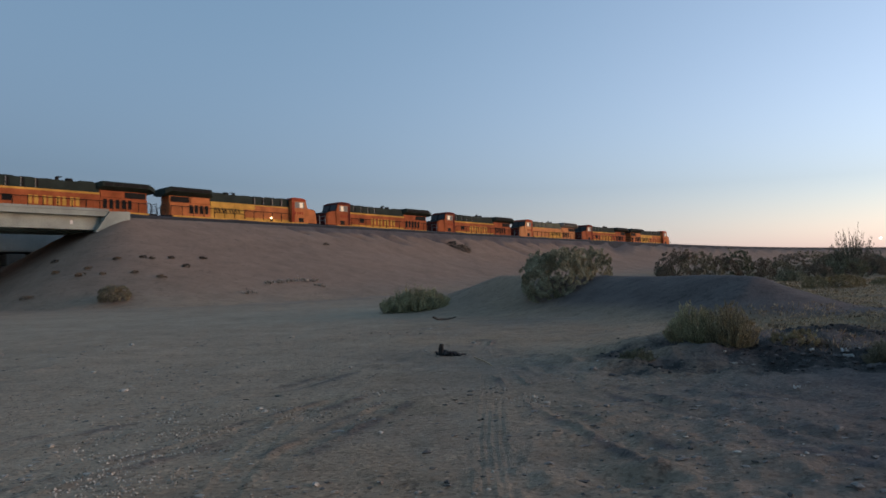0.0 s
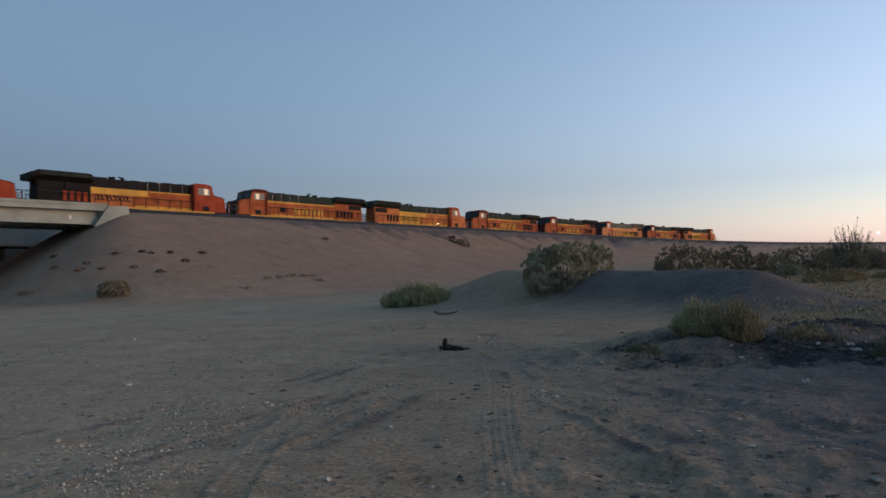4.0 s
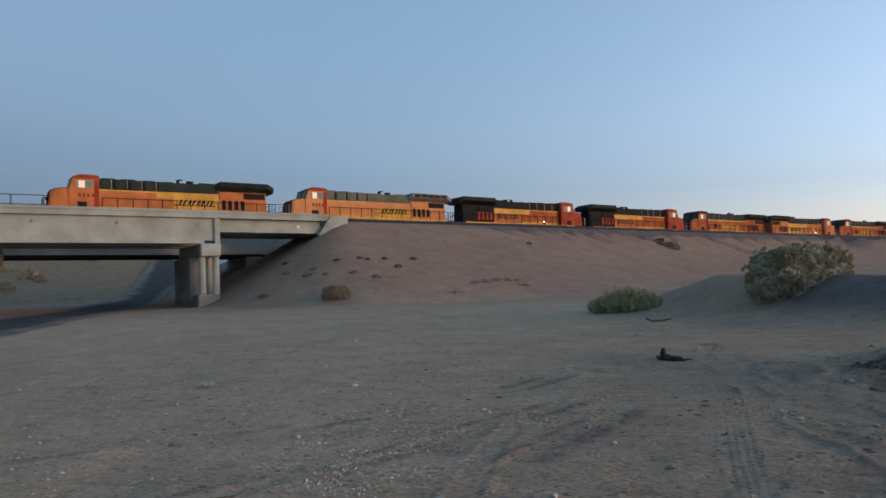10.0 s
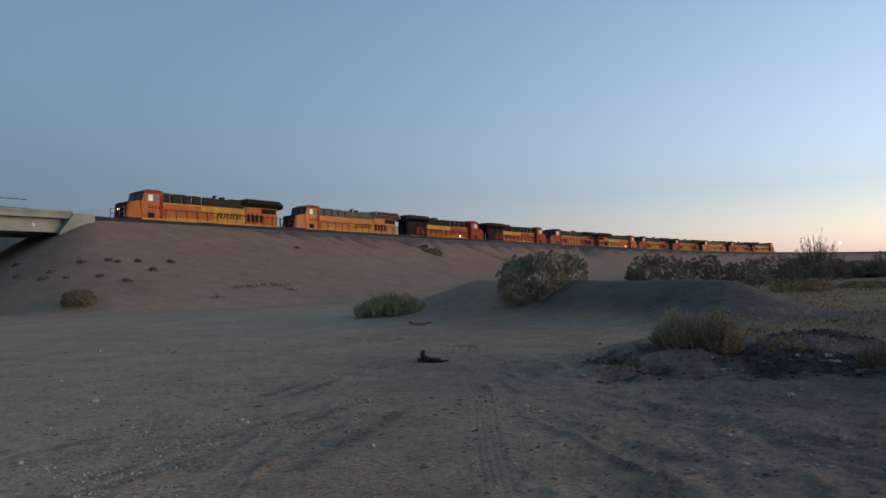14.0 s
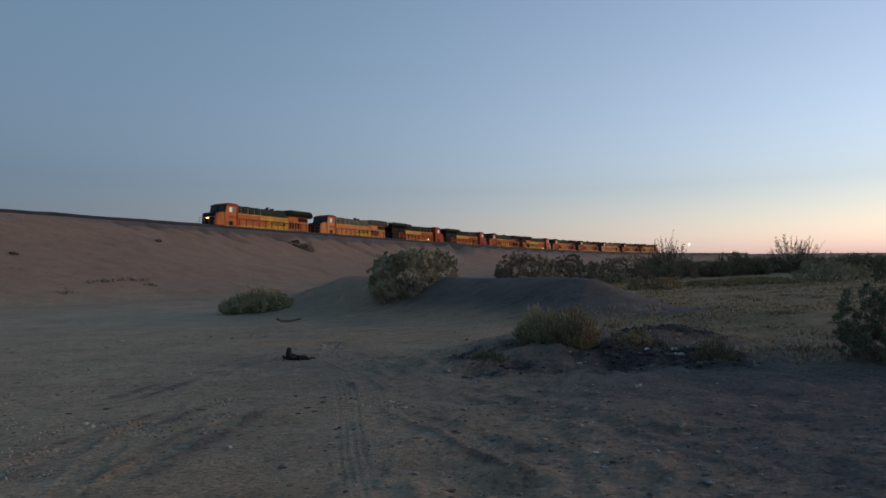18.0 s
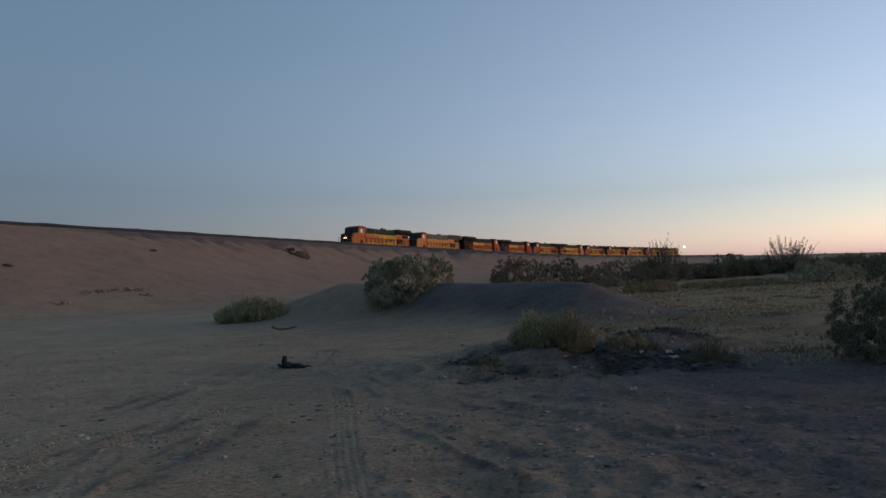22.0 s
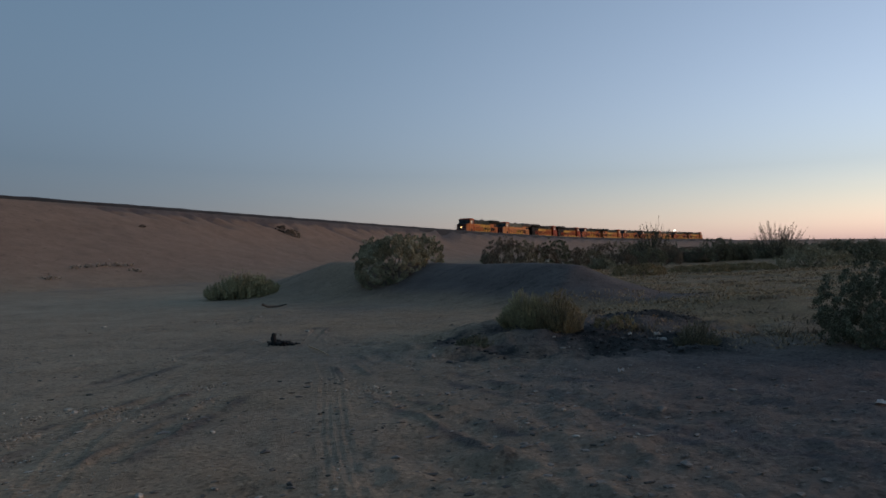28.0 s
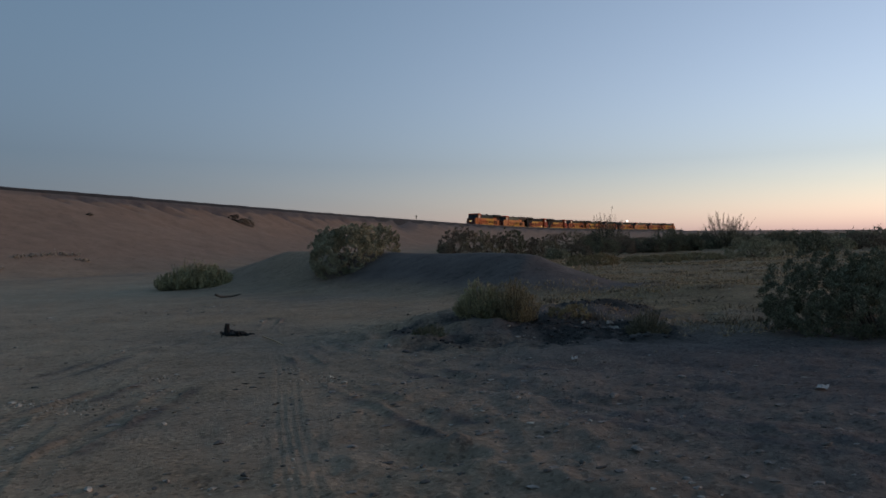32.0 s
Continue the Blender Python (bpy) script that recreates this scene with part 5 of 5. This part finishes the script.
def far_shrubs():
    # named clumps at the plain's far side
    spots = [(18.0, 60, 1.5, 2.7, M_LEAF_BROWN), (19.4, 61, 1.8, 2.5, M_LEAF_OLIVE), (20.9, 63, 1.6, 2.3, M_LEAF_BROWN), (22.4, 64, 1.2, 2.7, M_LEAF_DARK), (23.6, 66, 1.3, 1.9, M_LEAF_BROWN), (24.9, 72, 1.6, 1.7, M_LEAF_OLIVE),
             (25.9, 70, 1.1, 0.9, M_LEAF_SALT), (25.8, 98, 2.0, 2.3, M_LEAF_BROWN), (27.3, 102, 2.2, 2.5, M_LEAF_OLIVE), (28.5, 104, 2.0, 2.2, M_LEAF_BROWN), (27.6, 72, 1.3, 1.2, M_LEAF_BROWN), (29.3, 78, 2.0, 1.7, M_LEAF_DARK), (30.6, 84, 1.9, 1.9, M_LEAF_BROWN), (32.6, 90, 2.0, 1.3, M_LEAF_BROWN),
             (34.2, 92, 1.6, 2.4, M_LEAF_DARK), (35.4, 96, 2.2, 1.9, M_LEAF_DARK), (40.1, 62, 2.3, 1.5, M_LEAF_SALT), (41.6, 66, 1.7, 1.2, M_LEAF_SALT), (28.6, 52, 1.8, 0.7, M_LEAF_DRY), (33.6, 58, 2.6, 0.5, M_LEAF_DRY), (36.0, 60, 2.4, 0.5, M_LEAF_DRY)]
    for i, (az, r, w, h, mat) in enumerate(spots):
        shrub("desert_shrub", *polar(az, r), w, w * 0.8, h, mat, {M_LEAF_BROWN: "grey-brown desert shrub on the plain", M_LEAF_SALT: "grey-green desert shrub on the plain", M_LEAF_DARK: "dark green desert shrub against the sky", M_LEAF_DRY: "low straw-coloured shrub on the plain", M_LEAF_OLIVE: "olive-brown desert shrub on the plain"}[mat], 60 + i, 170, 56, 0.075, spiky=0.45, group="shrubs on the plain")
    # the open-branched creosote on the skyline
    for az, r, w, h, seed in CREOSOTE:
        broom_shrub("creosote_bush", *polar(az, r), w, w * 0.8, h, M_LEAF_DARK, "open-branched dark creosote bush on the skyline", seed, 170, 36, 0.12, 0.035, 0.2, 1.7, 0.1, "creosote on the skyline")
    # scattered fill out to the horizon
    protos = []
    for i, (mat, h) in enumerate(((M_LEAF_DARK, 1.7), (M_LEAF_SALT, 1.3), (M_LEAF_BROWN, 1.5), (M_LEAF_OLIVE, 2.1))):
        protos.append(shrub("desert_shrub", *polar(43.5 + 1.7 * i, 74 + 7 * i), 1.9 + 0.2 * i, 1.7, h, mat, "scrubby desert shrub on the far plain", 120 + i, 110, 30, 0.14, spiky=0.6, group="shrubs on the far plain"))
    rng = np.random.default_rng(5)
    for i in range(140):
        az = rng.uniform(28, 57)
        r = 102 + (45 if i % 2 else 300) * rng.uniform(0, 1) ** 1.3
        x, y = polar(az, r)
        d = x * AWAY[0] + y * AWAY[1] - float(bend(x * ALONG[0] + y * ALONG[1]))
        if d > (46 if r < 140 else 58):
            continue
        copy_thing(protos[i % 4], pose(x, y, level(x, y) - 0.1 - rng.uniform(0, 0.7), 0, 0, rng.uniform(0, 360)))
    for i in range(60):
        # on the rise beyond the overpass
        s, d = rng.uniform(-45, 40), rng.uniform(112, 250)
        x, y = place(s, d)[:2]
        if polyline(np.array([x]), np.array([y]), ROAD)[0][0] > 9:
            copy_thing(protos[(i % 2) * 2 + 1], pose(x, y, level(x, y) - 0.1, 0, 0, rng.uniform(0, 360)) @ Matrix.Scale(rng.uniform(0.45, 0.85), 4))


def grass():
    """Dry grass on the plain: blades in tufts, all one object."""
    rng = np.random.default_rng(8)
    n = 30000
    az, r = np.radians(rng.uniform(9, 58, n)), 11.5 + 62 * rng.uniform(0, 1, n) ** 1.25
    x, y = r * np.sin(az), r * np.cos(az)
    z, sand, share, ash = land(x, y)[:4]
    ok = (share * rng.uniform(0.4, 1, n) > 0.4) & (ash < 0.4) & (wave(x, y, 2.6, 77) + 0.4 * wave(x, y, 0.9, 78) > -0.15)
    x, y, z, r = x[ok], y[ok], z[ok], r[ok]
    m = 6
    k = np.repeat(np.arange(len(x)), m)
    size = (0.02 + 0.0011 * r[k]) * rng.uniform(0.4, 1.7, len(k))
    bx, by = x[k] + rng.normal(0, 0.06 + 0.002 * r[k]), y[k] + rng.normal(0, 0.06 + 0.002 * r[k])
    lean, turn = rng.uniform(0.4, 2.2, len(k)), rng.uniform(0, 2 * math.pi, len(k))
    w = 0.004 + 0.0005 * r[k]
    tip = np.column_stack([bx + size * lean * np.cos(turn), by + size * lean * np.sin(turn), z[k] + size])
    a = np.column_stack([bx - w * np.sin(turn), by + w * np.cos(turn), z[k] - 0.02])
    b = np.column_stack([bx + w * np.sin(turn), by - w * np.cos(turn), z[k] - 0.02])
    verts = np.stack([a, b, tip], 1).reshape(-1, 3)
    ob = from_arrays("dry_grass", verts, np.arange(len(verts)).reshape(-1, 3), M_STRAW)
    tagged(ob, "sparse dry straw-coloured grass on the plain", "grass", kind="stuff")


def scrub():
    """Low dead scrub over the plain: uneven clumps of blades, all one object."""
    rng = np.random.default_rng(18)
    n = 900
    az, r = np.radians(rng.uniform(10, 58, n)), 13 + 60 * rng.uniform(0, 1, n) ** 1.1
    x, y = r * np.sin(az), r * np.cos(az)
    _, _, share, ash = land(x, y)[:4]
    ok = (share > 0.3) & (ash < 0.4) & (wave(x, y, 5.0, 79) > -0.5)
    x, y = x[ok], y[ok]
    m = 46
    k = np.repeat(np.arange(len(x)), m)
    wide, tall = rng.uniform(0.12, 0.5, len(x)), rng.uniform(0.03, 0.12, len(x))
    a, u = rng.uniform(0, 2 * math.pi, len(k)), np.sqrt(rng.uniform(0, 1, len(k)))
    px, py = x[k] + wide[k] * u * np.cos(a) * 1.4, y[k] + wide[k] * u * np.sin(a)
    pz = land(px, py)[0]
    h, turn = tall[k] * (1.1 - u * u) * rng.uniform(0.5, 1.2, len(k)), rng.uniform(0, 2 * math.pi, len(k))
    w = 0.014
    tip = np.column_stack([px + 0.5 * wide[k] * u * np.cos(a), py + 0.5 * wide[k] * u * np.sin(a), pz + h])
    e = np.column_stack([w * np.cos(turn), w * np.sin(turn), np.zeros(len(k))])
    root = np.column_stack([px, py, pz - 0.02])
    verts = np.stack([root - e, root + e, tip + 0.4 * e, tip - 0.4 * e], 1).reshape(-1, 3)
    tagged(from_arrays("low_scrub", verts, np.arange(len(verts)).reshape(-1, 4), M_LEAF_BROWN), "low dead brown scrub over the plain", "scrub", kind="stuff")


near_shrubs()
far_shrubs()
scrub()
grass()

# ---- stones, fire remains, litter, signals ----
def pebble(bm, x, y, z, r, rng, flat=0.6):
    base = bmesh.ops.create_icosphere(bm, subdivisions=1, radius=r)["verts"]
    sx, sy, sz, a = rng.uniform(0.75, 1.3), rng.uniform(0.75, 1.3), flat * rng.uniform(0.7, 1.2), rng.uniform(0, 6.28)
    c, s = math.cos(a), math.sin(a)
    for v in base:
        j = 1 + rng.uniform(-0.22, 0.22)
        px, py, pz = v.co.x * sx * j, v.co.y * sy * j, v.co.z * sz * j
        v.co = (x + px * c - py * s, y + px * s + py * c, z + pz + 0.25 * r * flat)


def gravel():
    """Loose gravel over the near ground: too many to count."""
    rng = np.random.default_rng(3)
    phi = (1 + 5 ** 0.5) / 2
    ico = np.array([(-1, phi, 0), (1, phi, 0), (-1, -phi, 0), (1, -phi, 0), (0, -1, phi), (0, 1, phi), (0, -1, -phi), (0, 1, -phi), (phi, 0, -1), (phi, 0, 1), (-phi, 0, -1), (-phi, 0, 1)]) / 1.9
    tri = np.array([(0, 11, 5), (0, 5, 1), (0, 1, 7), (0, 7, 10), (0, 10, 11), (1, 5, 9), (5, 11, 4), (11, 10, 2), (10, 7, 6), (7, 1, 8), (3, 9, 4), (3, 4, 2), (3, 2, 6), (3, 6, 8), (3, 8, 9), (4, 9, 5), (2, 4, 11), (6, 2, 10), (8, 6, 7), (9, 8, 1)])
    for name, count, lo, hi, mat, seed, label in (("gravel", 22000, 0.006, 0.027, M_STONE, 61, "pale loose gravel strewn over packed dirt"), ("dirt_clods", 7500, 0.006, 0.032, M_STONE_DARK, 62, "dark dirt clods over packed ground")):
        az = np.radians(rng.uniform(-60, 54, count))
        r = 2.6 + 22 * rng.uniform(0, 1, count) ** 1.5
        x, y = r * np.sin(az), r * np.cos(az)
        patch = 0.6 * wave(x, y, 2.4, seed) + 0.4 * wave(x, y, 0.7, seed + 4)
        bias = smooth((-x - 0.15 * y + 1.5) / 4) if name == "gravel" else smooth((x - 0.2 * y + 2.5) / 4)
        if name == "gravel":
            # thrown into windrows beside the wheel lanes
            lanes = np.maximum.reduce([np.exp(-((x - c - 0.25 * wave(y, 0 * y + c, 2.0, 91)) / w) ** 2) for c, w in ((-3.9, 0.55), (-2.05, 0.2), (-0.5, 0.22), (-6.2, 0.6), (-8.6, 0.5), (3.1, 0.4))])
            bias = 0.45 * bias + 1.1 * lanes * smooth((13 - y) / 5)
            patch = patch - 0.5
        keep = patch + 0.7 * bias - 0.15 > rng.uniform(-0.5, 0.75, count)
        keep &= polyline(x, y, ROAD)[0] > 4
        x, y, r = x[keep], y[keep], r[keep]
        z = land(x, y)[0]
        size = (lo + (hi - lo) * rng.uniform(0, 1, len(x)) ** 3) * (0.8 + 0.035 * r) * (1.0 if name == "gravel" else 1.15 - 0.7 * smooth((r - 7) / 9))
        shape = ico[None] * rng.uniform(0.55, 1.4, (len(x), 12, 1)) * np.stack([rng.uniform(0.7, 2.0, len(x)), rng.uniform(0.6, 1.3, len(x)), rng.uniform(0.3, 0.65, len(x))], -1)[:, None]
        v = shape * size[:, None, None] + np.stack([x, y, z + 0.15 * size], -1)[:, None]
        f = (tri[None] + 12 * np.arange(len(x))[:, None, None]).reshape(-1, 3)
        tagged(from_arrays(name, v.reshape(-1, 3), f, mat), label, "gravel", kind="stuff")
    # fine grit in patches on the near ground
    n = 70000
    az, r = np.radians(rng.uniform(-56, 52, n)), 2.7 + 8.5 * rng.uniform(0, 1, n) ** 0.8
    x, y = r * np.sin(az), r * np.cos(az)
    patch = 0.5 * wave(x + 0.3 * y, 0.35 * y, 1.1, 71) + 0.5 * wave(x, y, 0.45, 72) + 0.4 * wave(x, y, 3.0, 73)
    keep = (patch + 0.25 * smooth((-x + 1) / 4) > rng.uniform(0.3, 1.3, n)) & (x < 1.2 + 0.8 * wave(x, y, 0.9, 74)) & (polyline(x, y, ROAD)[0] > 4)
    x, y, r = x[keep], y[keep], r[keep]
    z = land(x, y)[0]
    size = rng.uniform(0.004, 0.014, len(x)) * (0.7 + 0.05 * r)
    octa = np.array([(1, 0, 0), (0, 1, 0), (-1, 0, 0), (0, -1, 0), (0, 0, 1), (0, 0, -0.6)], float)
    faces8 = np.array([(0, 1, 4), (1, 2, 4), (2, 3, 4), (3, 0, 4), (1, 0, 5), (2, 1, 5), (3, 2, 5), (0, 3, 5)])
    shape = octa[None] * rng.uniform(0.6, 1.4, (len(x), 6, 1))
    v = shape * size[:, None, None] + np.stack([x, y, z + 0.35 * size], -1)[:, None]
    f = (faces8[None] + 6 * np.arange(len(x))[:, None, None]).reshape(-1, 3)
    tagged(from_arrays("grit", v.reshape(-1, 3), f, M_GRIT), "fine mixed grit in patches on the packed dirt", "gravel", kind="stuff")
    # burnt clods and charcoal over the ash
    n = 9000
    x, y = rng.uniform(1.5, 12, n), rng.uniform(10, 18.5, n)
    ash = land(x, y)[3]
    keep = ash > rng.uniform(0.28, 0.8, n)
    x, y = x[keep], y[keep]
    z = land(x, y)[0]
    size = 0.010 + 0.045 * rng.uniform(0, 1, len(x)) ** 2.5
    shape = ico[None] * rng.uniform(0.6, 1.35, (len(x), 12, 1)) * np.stack([rng.uniform(0.7, 1.6, len(x)), rng.uniform(0.7, 1.4, len(x)), rng.uniform(0.4, 0.9, len(x))], -1)[:, None]
    v = shape * size[:, None, None] + np.stack([x, y, z + 0.1 * size], -1)[:, None]
    f = (tri[None] + 12 * np.arange(len(x))[:, None, None]).reshape(-1, 3)
    tagged(from_arrays("charred_clods", v.reshape(-1, 3), f, M_ASH_CLOD), "black burnt clods and charcoal over the ash", "charcoal", kind="stuff")


def stones():
    rng = random.Random(4)
    spots = [(-2.35, 9.85, 0.055), (-2.5, 10.15, 0.045), (-5.4, 12.35, 0.07), (-1.0, 6.13, 0.05), (3.3, 5.47, 0.06), (3.45, 5.4, 0.04), (-1.75, 14.3, 0.05), (2.2, 9.2, 0.045), (1.5, 9.6, 0.05), (-0.6, 8.0, 0.035), (4.2, 7.4, 0.05),
             (-4.4, 8.2, 0.045), (-6.0, 9.6, 0.055), (-3.3, 6.8, 0.04), (-7.3, 15.2, 0.07), (0.9, 18.5, 0.06), (-4.6, 22.4, 0.08), (-9.2, 21.5, 0.09), (2.7, 12.4, 0.06), (5.6, 8.1, 0.05)]
    for x, y, r in spots:
        bm = bmesh.new()
        pebble(bm, 0, 0, 0, r, rng)
        ob = part("stone", bm, M_STONE if x < 2 else M_STONE_DARK)
        ob.location = (x, y, level(x, y))
        tagged(ob, "pale weathered stone lying on packed dirt" if x < 2 else "dark dirt-crusted stone on packed ground", "stone", "loose stones")


def branch(name, pts, r, mat, label, category="stick"):
    bm = bmesh.new()
    for (p, q), k in zip(zip(pts, pts[1:]), range(9)):
        tube(bm, p, q, r * (1 - 0.15 * k), 7, r * (0.85 - 0.15 * k))
    ob = part(name, bm, mat)
    return tagged(ob, label, category)


def ground_pts(*flat):
    return [(x, y, level(x, y) + h) for x, y, h in flat]


def campfire():
    x, y = 0.15, 15.9
    z = level(x, y)
    ob = thing("campfire_remains", pose(x, y, z - 0.02) @ Matrix.Scale(0.6, 4), "burnt-out campfire with charred logs and ash", "campfire")
    rng = random.Random(9)
    bm = bmesh.new()
    tube(bm, (-0.12, 0, 0), (-0.16, 0.03, 0.30), 0.12, 9, 0.10)
    tube(bm, (-0.16, 0.03, 0.28), (-0.12, 0.02, 0.44), 0.09, 7, 0.075)
    part("charred_stump", bm, M_CHAR, ob, "upright charred log stump")
    for a, l, r, dx, dy, z0, z1 in ((-25, 0.5, 0.055, 0.1, 0.05, 0.2, 0.06), (70, 0.35, 0.05, 0.0, -0.1, 0.05, 0.18), (120, 0.4, 0.06, -0.25, 0.12, 0.05, 0.12)):
        bm = bmesh.new()
        c, s = math.cos(radians(a)) * l / 2, math.sin(radians(a)) * l / 2
        tube(bm, (dx - c, dy - s, z0), (dx + c, dy + s, z1), r, 8, r * 0.75)
        part("charred_log", bm, M_CHAR, ob)
    for k in range(34):
        bm = bmesh.new()
        u = rng.uniform(-1, 1)
        pebble(bm, 0.2 + 0.55 * u, rng.uniform(-0.3, 0.26), rng.uniform(0, 0.14) * (1 - abs(u)), rng.uniform(0.04, 0.11) * (1.1 - 0.4 * abs(u)), rng, 0.9)
        part("charcoal_lump", bm, M_CHAR, ob)
    branch("fallen_branch", ground_pts((0.75, 15.1, 0.04), (0.95, 14.3, 0.05), (1.02, 13.6, 0.03)), 0.014, M_STRAW, "bleached thin branch lying in the dirt")


def litter():
    def crumple(name, x, y, w, l, h, label, seed, mat=M_LITTER):
        rng = random.Random(seed)
        bm = bmesh.new()
        n = 5
        g = [[bm.verts.new((w * (i / n - 0.5), l * (j / n - 0.5), h * rng.uniform(0.1, 1.0))) for j in range(n + 1)] for i in range(n + 1)]
        for i in range(n):
            for j in range(n):
                bm.faces.new((g[i][j], g[i + 1][j], g[i + 1][j + 1], g[i][j + 1]))
        bmesh.ops.solidify(bm, geom=bm.faces[:], thickness=0.006)
        ob = part(name, bm, mat)
        ob.matrix_world = pose(x, y, level(x, y) + 0.01, 0, 0, rng.uniform(0, 180))
        tagged(ob, label, "litter")

    crumple("crumpled_paper", -8.25, 12.05, 0.34, 0.2, 0.12, "crumpled white paper lying on the sand", 1)
    crumple("crumpled_paper", *polar(26.8, 11.0), 0.09, 0.06, 0.06, "small white scrap beside the burnt patch", 2)
    crumple("plastic_scrap", *polar(29.9, 13.9), 0.16, 0.08, 0.07, "white plastic scrap on the burnt ground", 3)
    crumple("plastic_scrap", *polar(29.6, 15.0), 0.12, 0.1, 0.1, "pale scrap standing in the ash", 4)
    crumple("flattened_carton", *polar(43.9, 9.3), 0.22, 0.12, 0.03, "flattened pale carton on packed dirt", 5)
    crumple("plastic_scrap", *polar(27.6, 14.6), 0.1, 0.08, 0.07, "white scrap at the ash mound's foot", 6)


def trackside():
    s, d = 45.5, 81.5
    z0, zt = float(far_rail(s)) - 0.6, float(far_rail(s)) + 5.7
    ob = thing("signal_mast", line_frame(s, d, z0), "grey lattice signal mast with a square head", "signal mast")
    h = zt - z0
    for x, y in ((-0.2, -0.2), (0.2, -0.2), (0.2, 0.2), (-0.2, 0.2)):
        bm = bmesh.new()
        tube(bm, (x, y, 0), (x, y, h - 0.6), 0.03, 5)
        part("mast_leg", bm, M_GREY_RAD, ob)
    bm = bmesh.new()
    for k in range(8):
        a, b = (h - 0.6) * k / 8, (h - 0.6) * (k + 1) / 8
        for y in (-0.2, 0.2):
            tube(bm, (-0.2, y, a), (0.2, y, b), 0.02, 4)
            tube(bm, (0.2, y, a), (-0.2, y, b), 0.02, 4)
    part("lattice_brace", bm, M_GREY_RAD, ob)
    bm = bmesh.new()
    box(bm, -0.1, 0.42, -0.2, 0.2, h - 0.55, h, 0.04)
    box(bm, -0.5, -0.14, -0.15, 0.15, h - 0.4, h - 0.05, 0.04)
    part("signal_head", bm, M_BLACK, ob)
    # a dwarf post on the near shoulder
    s = 134.0
    ob = thing("marker_post", line_frame(s, 64.2, float(near_bed(s)) - 0.2), "small dark marker post on the ballast shoulder", "post")
    bm = bmesh.new()
    tube(bm, (0, 0, 0), (0, 0, 0.9), 0.06, 6)
    part("post", bm, M_BLACK, ob)
    bm = bmesh.new()
    box(bm, -0.22, 0.22, -0.08, 0.08, 0.75, 1.1, 0.02)
    part("plate", bm, M_BLACK, ob)


gravel()
stones()
campfire()
litter()
branch("dead_branch", ground_pts((-0.3, 28.6, 0.17), (-0.1, 28.65, 0.06), (0.3, 28.8, 0.05), (0.62, 28.7, 0.12)), 0.05, M_WOOD, "dead grey branch on the sand track")
branch("thin_twig", ground_pts((-3.98, 5.35, 0.01), (-3.84, 5.52, 0.02), (-3.66, 5.62, 0.02), (-3.62, 5.7, 0.05)), 0.009, M_STEM, "thin crooked twig on gravel", "twig")
branch("thin_twig", ground_pts((-3.98, 5.1, 0.01), (-3.8, 5.2, 0.02), (-3.5, 5.19, 0.01)), 0.008, M_STEM, "thin straight twig on gravel", "twig")
trackside()

def moon():
    bm = bmesh.new()
    bmesh.ops.create_uvsphere(bm, u_segments=24, v_segments=12, radius=2.4)
    ob = part("moon", bm, M_MOON, smooth_faces=True)
    a, e = radians(31.3), radians(1.39)
    ob.location = (1800 * math.sin(a) * math.cos(e), 1800 * math.cos(a) * math.cos(e), 1.6 + 1800 * math.sin(e))
    tagged(ob, "small pale full moon just above the horizon", "moon")


moon()


# ---- what moves: the train rolls away along the far track ----
TRAIN = [(0.0, -72.4), (3.0, -48.9), (6.0, -25.1), (9.0, -2.2), (13.0, 31.0), (16.0, 55.1), (20.0, 88.2), (23.0, 113.4), (28.0, 155.9), (32.0, 190.6)]


NUDGE = {0: -0.2, 1: 0.25, 2: 0.2}


def motions():
    ts, ss = [a for a, _ in TRAIN], [b for _, b in TRAIN]
    for k, (ob, flip) in enumerate(LOCOS):
        rows = []
        for t in np.arange(0, 32.01, 1.0):
            tail = float(np.interp(t, ts, ss))
            s = tail + 22.4 * k + 11.1 + NUDGE.get(k, 0.0)
            grade = math.degrees(math.atan2(float(far_rail(s + 7) - far_rail(s - 7)), 14.0))
            rows.append((float(t), line_frame(s, FAR_TRACK, float(far_rail(s - 7) + far_rail(s + 7)) / 2, grade) @ pose(0, 0, 0, 0, 0, 180 if flip else 0)))
        walk(ob, rows)


motions()
